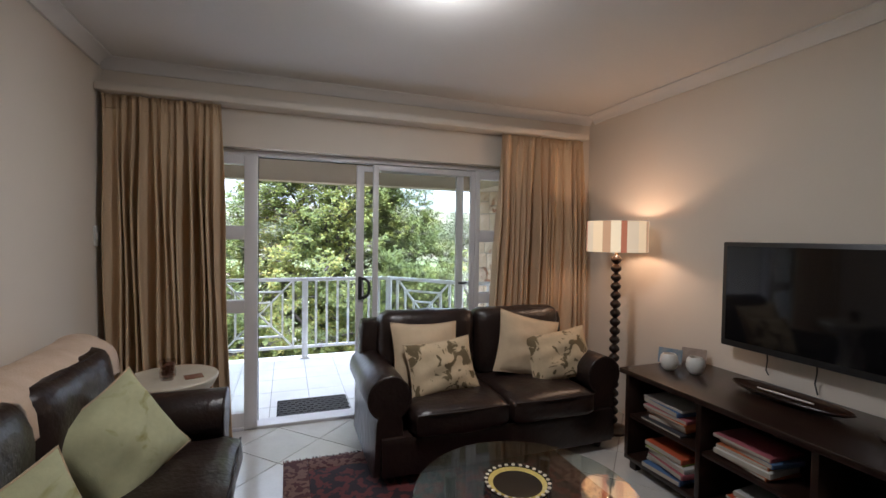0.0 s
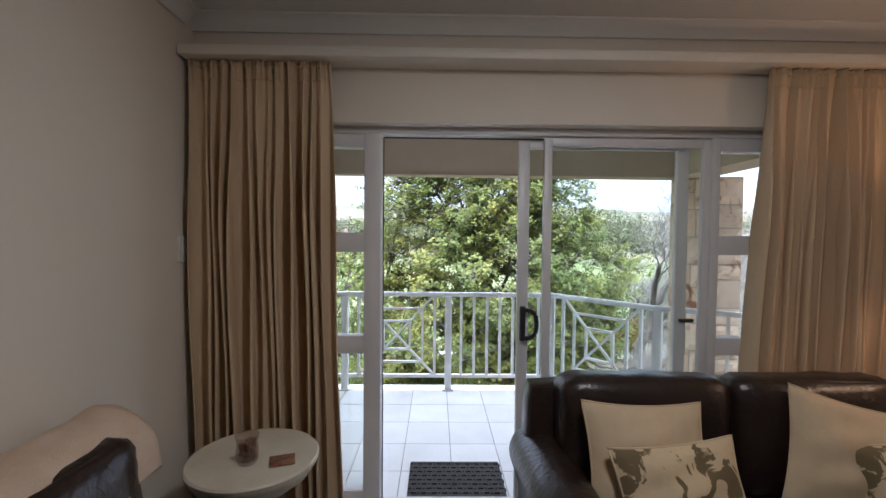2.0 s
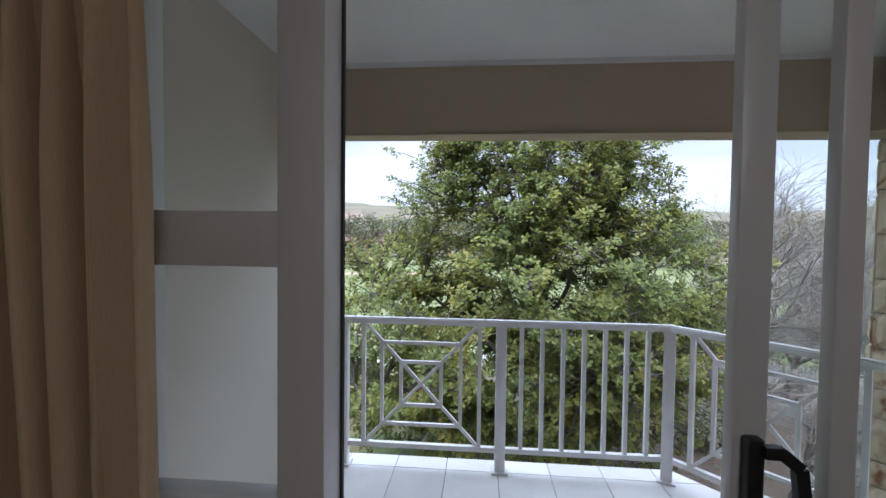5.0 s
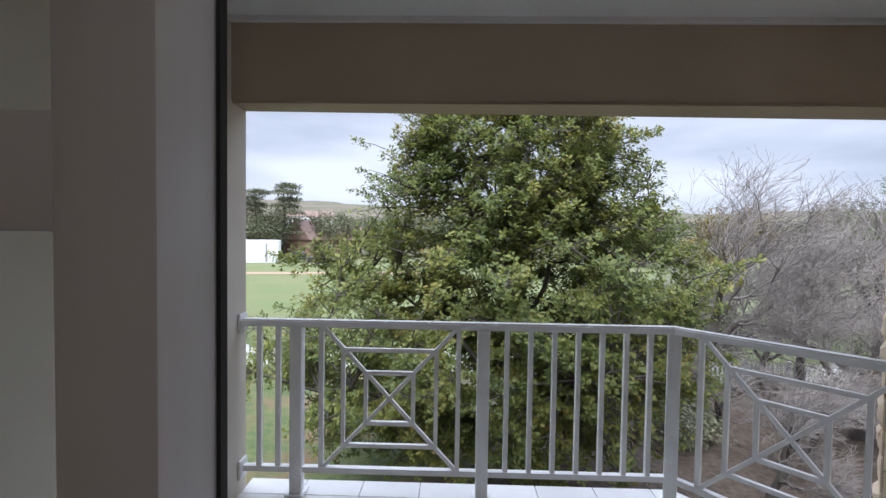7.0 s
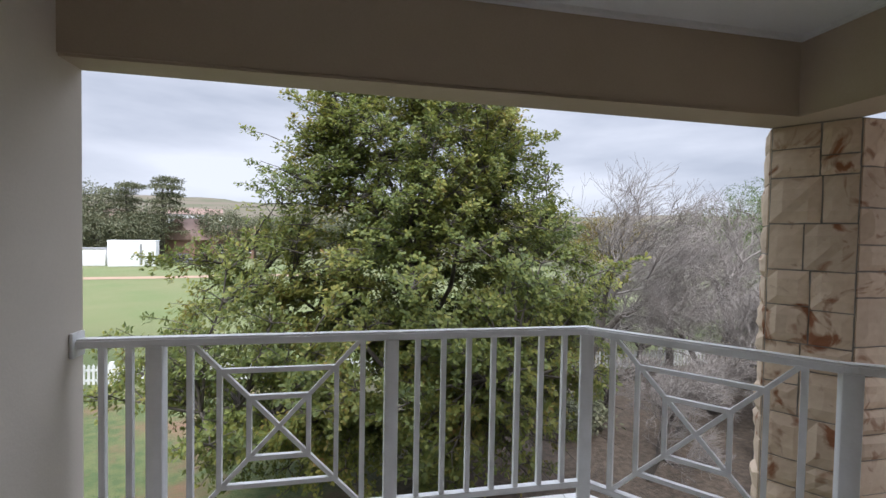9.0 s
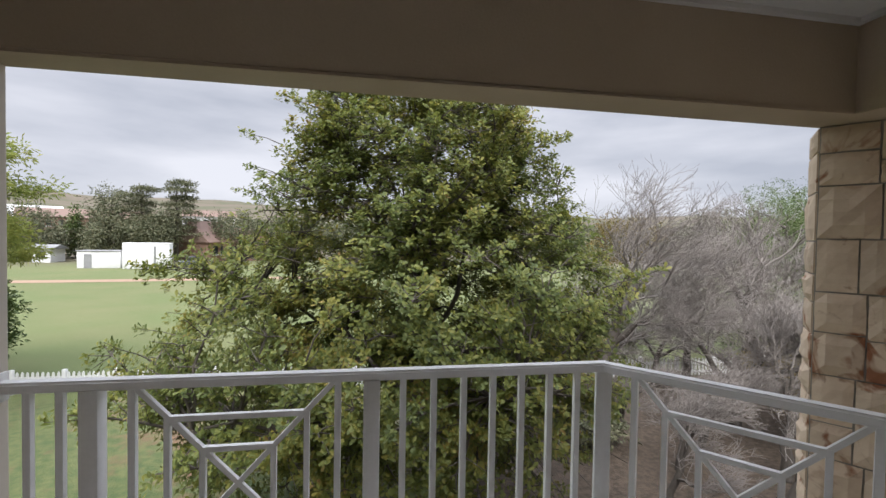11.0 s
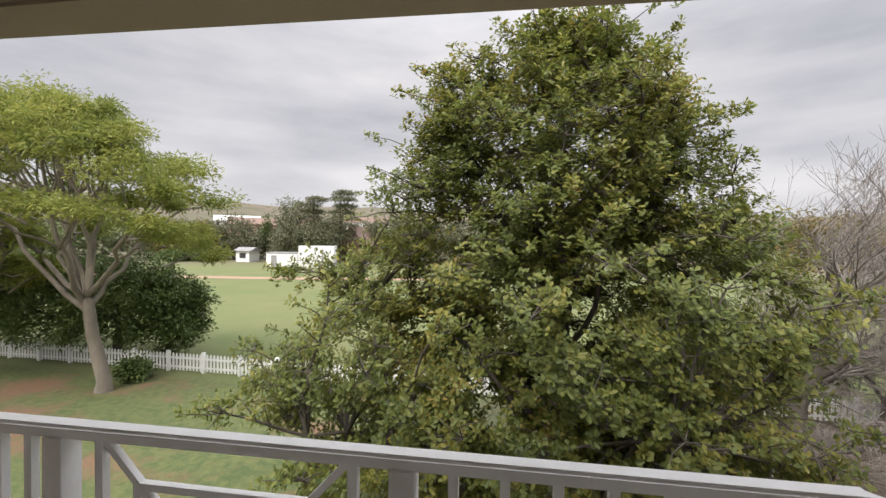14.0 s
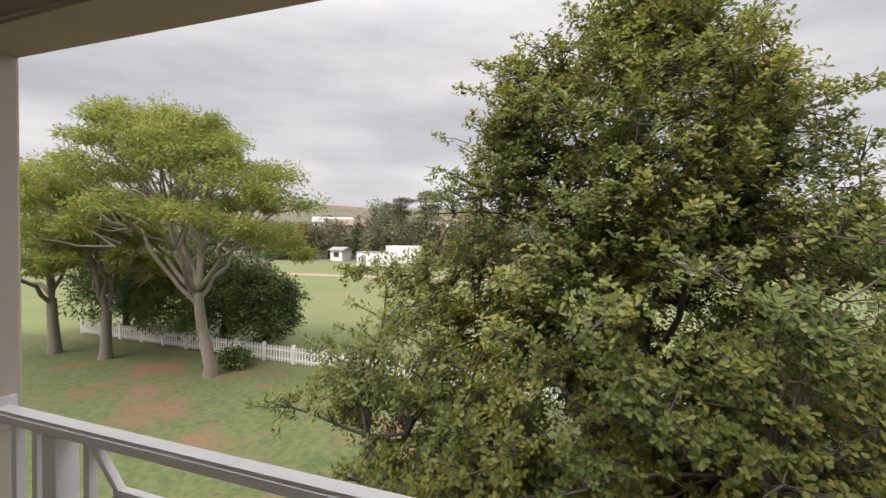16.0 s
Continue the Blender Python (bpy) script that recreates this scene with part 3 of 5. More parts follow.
run((WEST, 8.33), (-0.405, 8.33), RZ, False, 2)
run((-0.405, 8.33), (0.655, 8.33), RZ, True, 0)
run((0.655, 8.33), P3, RZ, False, 7)
run(P3, P4, RZ, True, 0)
run(P4, P5, RZ, False, 9)
for x, y, turn in ((-0.405, 8.33, 0), (0.655, 8.33, 0), (*P3, -24), (*P4, -40), (*P5, -30)):
    rail_post(x, y, turn)
for lift, a, b in ((0.0, (WEST, 8.33), P3), (-0.0015, P3, P4), (0.0, P4, P5)):
    a, b = Vector((*a, 0)) - Vector((0, 8.33, 0)), Vector((*b, 0)) - Vector((0, 8.33, 0))
    ext = (b - a).normalized() * 0.018
    bm = bar(bmesh.new(), (a.x, a.y, RZ - 0.012 + lift), (b.x + ext.x, b.y + ext.y, RZ - 0.012 + lift), 0.062, 0.042)
    bmesh.ops.bevel(bm, geom=[e for e in bm.edges if e.calc_length() > 0.2], offset=0.009, segments=3, affect="EDGES")
    part("top_rail", bm, M_RAIL, railing)
for z in (RZ - 0.012, 0.145):
    part("wall_bracket", bx(WEST + 0.001, WEST + 0.018, -0.045, 0.045, z - 0.06, z + 0.05, bevel=0.005), M_RAIL, railing)

# stone pier, its blocks laid last
pier = structure("stone_pier", prism(bmesh.new(), [(2.998, 8.44), (3.24, 8.112), (3.53, 8.112), (3.53, 8.60), (3.20, 8.66)], -3.0, BEAM - 0.002), M_GROUT, "pier of split sandstone blocks", "pier")

# ---------------------------------------------------------------- soft things
def tube(bm, pts, r, seg=8):
    """A round cord along the points."""
    rings = []
    for i, p in enumerate(pts):
        way = (Vector(pts[min(i + 1, len(pts) - 1)]) - Vector(pts[max(i - 1, 0)])).normalized()
        s = way.cross(Vector((0.13, 0.31, 0.94))).normalized()
        u = s.cross(way)
        rings.append([bm.verts.new(Vector(p) + (s * math.cos(2 * math.pi * k / seg) + u * math.sin(2 * math.pi * k / seg)) * r) for k in range(seg)])
    for a, b in zip(rings, rings[1:]):
        for k in range(seg):
            bm.faces.new((a[k], a[(k + 1) % seg], b[(k + 1) % seg], b[k]))
    bm.faces.new(rings[0][::-1])
    bm.faces.new(rings[-1])
    return bm


def pillow_bm(w, h, t, seed, n=18):
    """A stuffed cushion in the xz plane, with drawn-out corners and slack sides."""
    rnd = random.Random(seed)
    bm = bmesh.new()
    ph = [rnd.uniform(0, 6) for _ in range(6)]
    layers = []
    for side in (-1, 1):
        g = []
        for i in range(n + 1):
            row = []
            for j in range(n + 1):
                u, v = -1 + 2 * i / n, -1 + 2 * j / n
                edge = max(0.0, (1 - u ** 2) * (1 - v ** 2))
                th = t * edge ** 0.42
                pull_u, pull_v = 1 - 0.09 * (1 - v * v), 1 - 0.09 * (1 - u * u)
                x, z = u * w / 2 * pull_u, v * h / 2 * pull_v
                crease = 0.012 * math.sin(5 * u + ph[0] + 2 * v) * edge + 0.008 * math.sin(9 * v + ph[1] - 3 * u) * edge
                y = side * (th / 2 + crease * (1 if side < 0 else 0.6))
                if (i in (0, n) or j in (0, n)):
                    y = 0
                row.append((x, y, z))
            g.append(row)
        layers.append(g)
    front = [[bm.verts.new(p) for p in row] for row in layers[0]]
    back = [[front[i][j] if i in (0, n) or j in (0, n) else bm.verts.new(layers[1][i][j]) for j in range(n + 1)] for i in range(n + 1)]
    for g, flip in ((front, False), (back, True)):
        for i in range(n):
            for j in range(n):
                q = [g[i][j], g[i + 1][j], g[i + 1][j + 1], g[i][j + 1]]
                bm.faces.new(q[::-1] if flip else q)
    rim = [front[i][0].co.copy() for i in range(n + 1)] + [front[n][j].co.copy() for j in range(1, n + 1)] + [front[i][n].co.copy() for i in range(n - 1, -1, -1)] + [front[0][j].co.copy() for j in range(n - 1, -1, -1)]
    return bm, rim


def cushion(at, w, h, t, rx, rz, ry, mat, cord, label, seed):
    ob = new("cushion")
    ob.matrix_basis = pose(*at, rx, ry, rz)
    tagged(ob, label, "cushion")
    bm, rim = pillow_bm(w, h, t, seed)
    part("cover", bm, mat, ob)
    part("piping", tube(bmesh.new(), rim, 0.0045, 6), cord, ob)
    return ob


def soft_box(x0, x1, y0, y1, z0, z1, r, puff=0.0, wrinkle=0.0, seed=0, axis=2, cuts=7):
    """An upholstered block: rounded, swollen along one axis and slightly creased."""
    bm = bmesh.new()
    v = bmesh.ops.create_cube(bm, size=2.0)["verts"]
    bmesh.ops.subdivide_edges(bm, edges=bm.edges[:], cuts=cuts, use_grid_fill=True)
    c = Vector(((x0 + x1) / 2, (y0 + y1) / 2, (z0 + z1) / 2))
    h = Vector(((x1 - x0) / 2, (y1 - y0) / 2, (z1 - z0) / 2))
    rnd = random.Random(seed)
    off = Vector((rnd.uniform(0, 9), rnd.uniform(0, 9), rnd.uniform(0, 9)))
    for p in bm.verts:
        q = Vector((p.co.x * h.x, p.co.y * h.y, p.co.z * h.z))
        core = Vector([max(-(h[i] - r), min(h[i] - r, q[i])) for i in range(3)])
        d = q - core
        if d.length > 1e-6:
            d = d.normalized() * r
        q2 = core + d
        k = 1.0
        for i in range(3):
            if i != axis:
                k *= 1 - (q2[i] / h[i]) ** 2
        q2[axis] += math.copysign(puff * max(0, k), q2[axis])
        if wrinkle:
            nv = noise.noise((q2 + off) * 6) * wrinkle + noise.noise((q2 * 2 + off) * 9) * wrinkle * 0.5
            q2 += (d.normalized() if d.length > 1e-6 else Vector((0, 0, 1))) * nv
        p.co = c + q2
    return bm


def arm_bm(cx, y0, y1, r, top):
    """A rolled arm: a bolster on a slim upright panel, seen from the front as a mushroom."""
    prof = []
    zc = top - r
    for k in range(21):
        a = radians(-58 + 296 * k / 20)
        prof.append((cx + r * math.cos(a), zc + r * math.sin(a)))
    prof += [(cx - 0.085, zc - r * 1.1), (cx - 0.10, 0.06), (cx + 0.10, 0.06), (cx + 0.085, zc - r * 1.1)]
    bm = bmesh.new()
    rings = []
    for y, s in ((y0, 0.93), (y0 + 0.018, 1.0), ((y0 + y1) / 2, 1.0), (y1, 1.0)):
        rings.append([bm.verts.new((cx + (x - cx) * s, y, z if z < 0.1 else zc + (z - zc) * s)) for x, z in prof])
    n = len(prof)
    for a, b in zip(rings, rings[1:]):
        for i in range(n):
            bm.faces.new((a[i], a[(i + 1) % n], b[(i + 1) % n], b[i]))
    bm.faces.new(rings[0])
    bm.faces.new(rings[-1][::-1])
    return bm, [(cx + (x - cx) * 0.97, y0 + 0.006, zc + (z - zc) * 0.97 if z > 0.1 else z) for x, z in prof[:21]]


def sofa(at, rz, length, label, group="leather sofas", front_arm_back=0.0):
    """A two-seater; front towards -y, back at y = 0.45."""
    ob = thing("sofa", at, label, "sofa", group, rz)
    L = length / 2
    part("base", soft_box(-L + 0.08, L - 0.08, -0.40, 0.44, 0.05, 0.30, 0.03, 0, 0.004, 1), M_LEATHER, ob)
    part("back_frame", soft_box(-L + 0.06, L - 0.06, 0.27, 0.46, 0.2, 0.89, 0.07, 0, 0.006, 2), M_LEATHER, ob)
    for s in (-1, 1):
        bm, rim = arm_bm(s * (L - 0.14), -0.36 + front_arm_back, 0.42, 0.135, 0.655)
        a = part("arm", bm, M_LEATHER, ob)
        part("piping", tube(bmesh.new(), rim, 0.006, 6), M_PIPING, a)
        x0, x1 = (-L + 0.27, -0.005) if s < 0 else (0.005, L - 0.27)
        c = part("seat_cushion", soft_box(x0, x1, -0.45, 0.26, 0.28, 0.455, 0.055, 0.025, 0.012, 5 + s, 2, 9), M_LEATHER, ob)
        part("piping", tube(bmesh.new(), [(x0 + 0.02, -0.44, 0.43), ((x0 + x1) / 2, -0.452, 0.432), (x1 - 0.02, -0.44, 0.43)], 0.006, 6), M_PIPING, c)
        b = part("back_cushion", box_tilt(soft_box(x0 - 0.09 * (s < 0), x1 + 0.09 * (s > 0), 0.10, 0.33, 0.42, 0.94, 0.08, 0.03, 0.012, 9 + s, 1, 9)), M_LEATHER, ob)
        xa, xb = x0 - 0.09 * (s < 0) + 0.04, x1 + 0.09 * (s > 0) - 0.04
        part("piping", tube(bmesh.new(), [(xa, 0.17, 0.895), (xa + 0.03, 0.18, 0.928), ((xa + xb) / 2, 0.18, 0.935), (xb - 0.03, 0.18, 0.928), (xb, 0.17, 0.895)], 0.006, 6), M_PIPING, b)
        for y in (-0.32, 0.36):
            part("foot", lathe(bmesh.new(), [(0.022, 0.0), (0.03, 0.06)], 12, (s * (L - 0.16), y, 0)), M_DARKWOOD, ob)
    return ob


def box_tilt(bm):
    bmesh.ops.rotate(bm, verts=bm.verts[:], cent=(0, 0.3, 0.42), matrix=Matrix.Rotation(radians(-5), 3, "X"))
    return bm


sofa((1.80, 5.49, 0.008), 0, 1.84, "dark brown leather two-seat sofa with rolled arms, back to the door")
sofa((-0.23, 4.46, 0.0), 90, 1.84, "dark brown leather sofa against the side wall, throw on its back")
cushion((1.36, 5.50, 0.675), 0.50, 0.46, 0.15, -20, 3, 2, M_CREAMCLOTH, M_CREAMCLOTH, "plain cream linen cushion leaning on the sofa back", 3)
cushion((1.43, 5.37, 0.62), 0.50, 0.37, 0.13, -24, 6, -3, M_PRINT, M_CREAMCLOTH, "cream cushion with a brown painted print", 4)
cushion((2.17, 5.51, 0.68), 0.50, 0.47, 0.15, -20, -8, 14, M_CREAMCLOTH, M_CREAMCLOTH, "plain cream linen cushion tilted on the sofa", 5)
cushion((2.36, 5.37, 0.63), 0.50, 0.37, 0.13, -24, -10, -9, M_PRINT, M_CREAMCLOTH, "cream cushion with a brown painted print, tilted", 6)
cushion((-0.22, 4.74, 0.62), 0.47, 0.45, 0.20, -26, 62, -20, M_GREENCUSHION, M_CREAMCLOTH, "pale green patterned cushion on the leather sofa", 7)
cushion((-0.22, 3.98, 0.62), 0.46, 0.44, 0.17, -24, 62, -10, M_GREENCUSHION, M_CREAMCLOTH, "pale green patterned cushion on the leather sofa", 8)

# throw over the sofa back
nu, nv = 70, 34
u, v = np.meshgrid(np.linspace(0, 1, nu), np.linspace(0, 1, nv), indexing="ij")
ang = (v - 0.5) * 2
arc = np.clip(ang, -0.55, 0.55) / 0.55 * (math.pi / 2)
drop = np.maximum(np.abs(ang) - 0.55, 0) * 0.75
drop = np.where(ang > 0, drop * 0.2, drop)
tx = -0.545 + 0.135 * np.sin(arc) + np.sign(ang) * drop * 0.12
tz = 0.825 + 0.125 * np.cos(arc) - drop
ty = 3.72 + u * 1.57 + 0.02 * np.sin(5 * v + 1)
wob = np.array([noise.noise(Vector((a * 5, b * 4, c * 3))) for a, b, c in zip(tx.ravel(), ty.ravel(), tz.ravel())]).reshape(nu, nv)
tx, tz = tx + wob * 0.018, tz + np.abs(wob) * 0.03 + 0.012
throw = new("throw_blanket", raw_mesh("throw_blanket", np.stack([tx.ravel(), ty.ravel(), tz.ravel()], 1), grid_faces(nu, nv), M_THROW, True))
tagged(throw, "cream knitted throw folded over the sofa back", "blanket")
sol = throw.modifiers.new("thickness", "SOLIDIFY")
sol.thickness = 0.018


def curtain(name, x0, x1, b0, b1, folds, seed, label):
    """A pleated curtain from the board to the floor; narrower gathers at the heading."""
    ob = thing(name, ((x0 + x1) / 2, 6.035, 0.0), label, "curtain", "curtains at the door")
    nx, nz = folds * 14, 44
    s, h = np.meshgrid(np.linspace(0, 1, nx), np.linspace(0, 1, nz), indexing="ij")
    rnd = np.random.RandomState(seed)
    warp = s + 0.02 * np.sin(2 * math.pi * (3 * s + rnd.rand())) + 0.012 * np.sin(2 * math.pi * (7 * s + rnd.rand()))
    ph = warp * folds * 2 * math.pi
    amp_k = 1 + 0.5 * np.sin(2 * math.pi * (2.3 * s + rnd.rand()))
    grow = np.clip((1 - h) * 3, 0, 1)
    depth = (0.012 + 0.044 * grow) * amp_k
    y = -np.sin(ph) * depth - 0.35 * np.sin(2 * ph + 1) * depth * 0.4
    head = np.exp(-((1 - h) / 0.05) ** 2)
    y += head * 0.010 * np.sin(ph * 3)
    left, right = b0 + (x0 - b0) * h ** 0.7, b1 + (x1 - b1) * h ** 0.7
    x = left + (right - left) * s + 0.012 * np.cos(ph) * grow + 0.006 * np.sin(9 * h + 20 * s)
    y += 0.006 * np.sin(6 * h + ph * 0.3)
    z = 0.03 + h * 2.375
    verts = np.stack([(x - (x0 + x1) / 2).ravel(), y.ravel(), z.ravel()], 1)
    me = raw_mesh("cloth", verts, grid_faces(nx, nz), M_CURTAIN, True)
    c = new("cloth", me)
    c.parent = ob
    k = c.modifiers.new("thickness", "SOLIDIFY")
    k.thickness = 0.004
    bm = bmesh.new()
    for zz in (2.315, 2.38):
        j = int((zz - 0.03) / 2.375 * (nz - 1))
        tube(bm, [(verts[i * nz + j][0], verts[i * nz + j][1] - 0.004, zz) for i in range(0, nx, 2)], 0.003, 5)
    part("heading_tape", bm, M_CURTAIN, ob)
    return ob


curtain("curtain", -0.70, 0.0, -0.66, 0.06, 13, 2, "cream pleated curtain drawn back beside the door")
curtain("curtain", 2.19, 3.03, 2.05, 3.05, 14, 5, "cream pleated curtain drawn back behind the sofa")

# ---------------------------------------------------------------- furniture
table = thing("side_table", (-0.235, 5.67, 0.0), "round cream painted pedestal side table", "side table")
part("tabletop", lathe(bmesh.new(), [(0.19, 0.545), (0.235, 0.55), (0.25, 0.575), (0.262, 0.595), (0.265, 0.612), (0.258, 0.62), (0.0, 0.621)], 48), M_CREAMWOOD, table)
part("apron", lathe(bmesh.new(), [(0.0, 0.50), (0.17, 0.50), (0.19, 0.52), (0.20, 0.546)], 40), M_CREAMWOOD, table)
part("pedestal", lathe(bmesh.new(), [(0.06, 0.05), (0.045, 0.12), (0.03, 0.2), (0.05, 0.30), (0.055, 0.36), (0.03, 0.42), (0.05, 0.47), (0.055, 0.50)], 24), M_CREAMWOOD, table)
for k in range(3):
    a = radians(30 + 120 * k)
    bm = tube(bmesh.new(), [(0.04 * math.cos(a), 0.04 * math.sin(a), 0.14), (0.12 * math.cos(a), 0.12 * math.sin(a), 0.10), (0.22 * math.cos(a), 0.22 * math.sin(a), 0.018)], 0.022)
    part("leg", bm, M_CREAMWOOD, table)
jar = thing("glass_jar", (-0.235, 5.60, 0.621), "clear glass jar of dark red potpourri on the side table", "jar")
part("glass", lathe(bmesh.new(), [(0.0, 0.002), (0.034, 0.002), (0.043, 0.02), (0.045, 0.05), (0.040, 0.085), (0.047, 0.118), (0.044, 0.118), (0.037, 0.085), (0.042, 0.05), (0.040, 0.02), (0.0, 0.010)], 28), M_CUPGLASS, jar, "clear flared glass").visible_shadow = False
bm = bmesh.new()
rj = random.Random(3)
for k in range(60):
    r, a = 0.03 * math.sqrt(rj.random()), rj.uniform(0, 6.3)
    bmesh.ops.create_icosphere(bm, subdivisions=1, radius=rj.uniform(0.007, 0.011), matrix=pose(r * math.cos(a), r * math.sin(a), rj.uniform(0.02, 0.098), 40 * k, 70 * k, 0) @ Matrix.Diagonal((1.2, 0.8, 0.7, 1)))
part("potpourri", bm, M_PEBBLE, jar, "dried dark red petals")
coaster = thing("coaster", (-0.10, 5.62, 0.621), "small dark patterned coaster on the side table", "coaster", rz=18)
part("pad", bx(-0.05, 0.05, -0.045, 0.045, 0, 0.005, bevel=0.002), M_PEBBLE, coaster)

# television bench with open shelves
BT = 0.655
bench = thing("television_bench", (2.84, 4.06, 0.0), "dark stained wooden television bench with open shelves", "tv bench")
part("top", bx(-0.32, 0.325, -0.86, 0.86, BT - 0.035, BT, bevel=0.006), M_DARKWOOD, bench)
part("bottom", bx(-0.29, 0.31, -0.83, 0.83, 0.06, 0.09, bevel=0.004), M_DARKWOOD, bench)
part("back_panel", bx(0.29, 0.31, -0.83, 0.83, 0.09, BT - 0.036, bevel=0.002), M_DARKWOOD, bench)
for y in (-0.83, -0.29, 0.27, 0.80):
    part("upright", bx(-0.29, 0.288, y, y + 0.03, 0.091, BT - 0.036, bevel=0.003), M_DARKWOOD, bench)
for y0, y1 in ((-0.80, -0.29), (-0.26, 0.27), (0.30, 0.80)):
    part("shelf", bx(-0.28, 0.288, y0 + 0.001, y1 - 0.001, 0.335, 0.36, bevel=0.003), M_DARKWOOD, bench)
for sx in (-0.27, 0.25):
    for y in (-0.80, 0.75):
        part("foot", bx(sx, sx + 0.05, y, y + 0.05, 0, 0.061, bevel=0.004), M_DARKWOOD, bench)

BOOK_INKS = [(0.52, 0.16, 0.06), (0.42, 0.05, 0.03), (0.30, 0.42, 0.05), (0.62, 0.60, 0.58), (0.10, 0.18, 0.36), (0.50, 0.10, 0.04), (0.05, 0.05, 0.06), (0.40, 0.12, 0.14), (0.70, 0.68, 0.64)]
M_INKS = [material("book_cover", c, tuple(k * 0.85 for k in c), 0.45, 10, 0.02) for c in BOOK_INKS]
M_PAPER = material("paper", (0.52, 0.48, 0.41), (0.40, 0.36, 0.30), 0.9, 40, 0.1, stretch=(1, 1, 12))
rb = random.Random(12)


def stack(x, y, z, n, seed):
    rb.seed(seed)
    for k in range(n):
        t = rb.uniform(0.012, 0.030)
        w, d = rb.uniform(0.19, 0.24), rb.uniform(0.26, 0.31)
        book = thing("book", (x + rb.uniform(-0.02, 0.02), y + rb.uniform(-0.02, 0.02), z), "closed book or magazine lying in a pile", "book", "books on the bench", rb.uniform(-8, 8))
        part("cover", bx(-w / 2, w / 2, -d / 2, d / 2, 0.0, t, bevel=0.002), M_INKS[rb.randrange(len(M_INKS))], book)
        part("page_block", bx(-w / 2 - 0.0015, w / 2 - 0.01, -d / 2 + 0.006, d / 2 + 0.0015, 0.003, t - 0.003), M_PAPER, book)
        z += t + 0.0006


stack(2.70, 4.62, 0.361, 7, 1)
stack(2.68, 4.58, 0.091, 6, 2)
stack(2.70, 4.12, 0.361, 5, 3)
stack(2.70, 4.05, 0.091, 6, 4)
stack(2.72, 3.52, 0.361, 3, 5)
stack(2.70, 3.50, 0.091, 5, 6)
for x, y in ((2.80, 4.78), (2.89, 4.66)):
    pot = thing("candle_pot", (x, y, BT), "small white ceramic pot on the television bench", "pot", "white pots")
    part("bowl", lathe(bmesh.new(), [(0.0, 0.0), (0.03, 0.0), (0.047, 0.02), (0.056, 0.055), (0.050, 0.09), (0.040, 0.104), (0.036, 0.104), (0.045, 0.085), (0.04, 0.03), (0.0, 0.02)], 28), M_WHITEPOT, pot)
PIC = [material("photo_blue", (0.10, 0.22, 0.36), (0.45, 0.42, 0.38), 0.3, 18, 0), material("photo_warm", (0.30, 0.24, 0.20), (0.50, 0.40, 0.34), 0.3, 18, 0)]
for k, (x, y, turn) in enumerate(((2.90, 4.98 - 0.11, -62), (3.06, 4.86 - 0.04, -58))):
    pic = thing("photograph", (x, y + 0.0, BT), "small unframed photograph propped up on the bench", "photograph", "photographs", turn)
    part("print", box(bmesh.new(), -0.075, 0.075, -0.003, 0.003, 0.0, 0.105, 0.001, 1, pose(0, 0, 0.002, -12, 0, 0)), PIC[k], pic)
tray = thing("oval_tray", (2.93, 4.14, BT), "long dark wooden leaf-shaped tray with pens in it", "tray", rz=90)
bm = lathe(bmesh.new(), [(0.0, 0.006), (0.75, 0.008), (0.92, 0.022), (1.0, 0.034), (0.98, 0.038), (0.9, 0.026), (0.72, 0.014), (0.0, 0.012)], 40)
bmesh.ops.scale(bm, vec=(0.30, 0.10, 1), verts=bm.verts[:])
part("bowl", bm, M_DARKWOOD, tray)
part("pen", tube(bmesh.new(), [(-0.12, -0.01, 0.03), (0.14, 0.02, 0.034)], 0.005), M_WHITEPOT, tray)
bowl = thing("glass_bowl", (2.78, 3.58, BT), "shallow clear glass bowl on the bench", "bowl")
part("dish", lathe(bmesh.new(), [(0.0, 0.004), (0.05, 0.004), (0.09, 0.03), (0.11, 0.06), (0.105, 0.06), (0.085, 0.034), (0.045, 0.012), (0.0, 0.012)], 32), M_CUPGLASS, bowl).visible_shadow = False

tv = thing("television", (3.05, 4.09, 0.0), "black flat television hung on the wall, switched off", "television")
part("casing", bx(0.0, 0.055, -0.53, 0.53, 0.845, 1.495, bevel=0.008), M_BLACK, tv)
part("screen", bx(-0.003, 0.001, -0.50, 0.50, 0.885, 1.468), M_SCREEN, tv, "dark glossy screen", smooth=False)
part("wall_mount", bx(0.055, 0.128, -0.15, 0.15, 1.02, 1.30, bevel=0.003), M_BLACK, tv)
for y, z1 in ((0.28, 0.70), (0.02, 0.67)):
    part("cable", tube(bmesh.new(), [(0.06, y, 0.86), (0.08, y + 0.01, 0.79), (0.10, y + 0.03, 0.73), (0.11, y + 0.02, z1)], 0.004, 6), M_BLACK, tv)

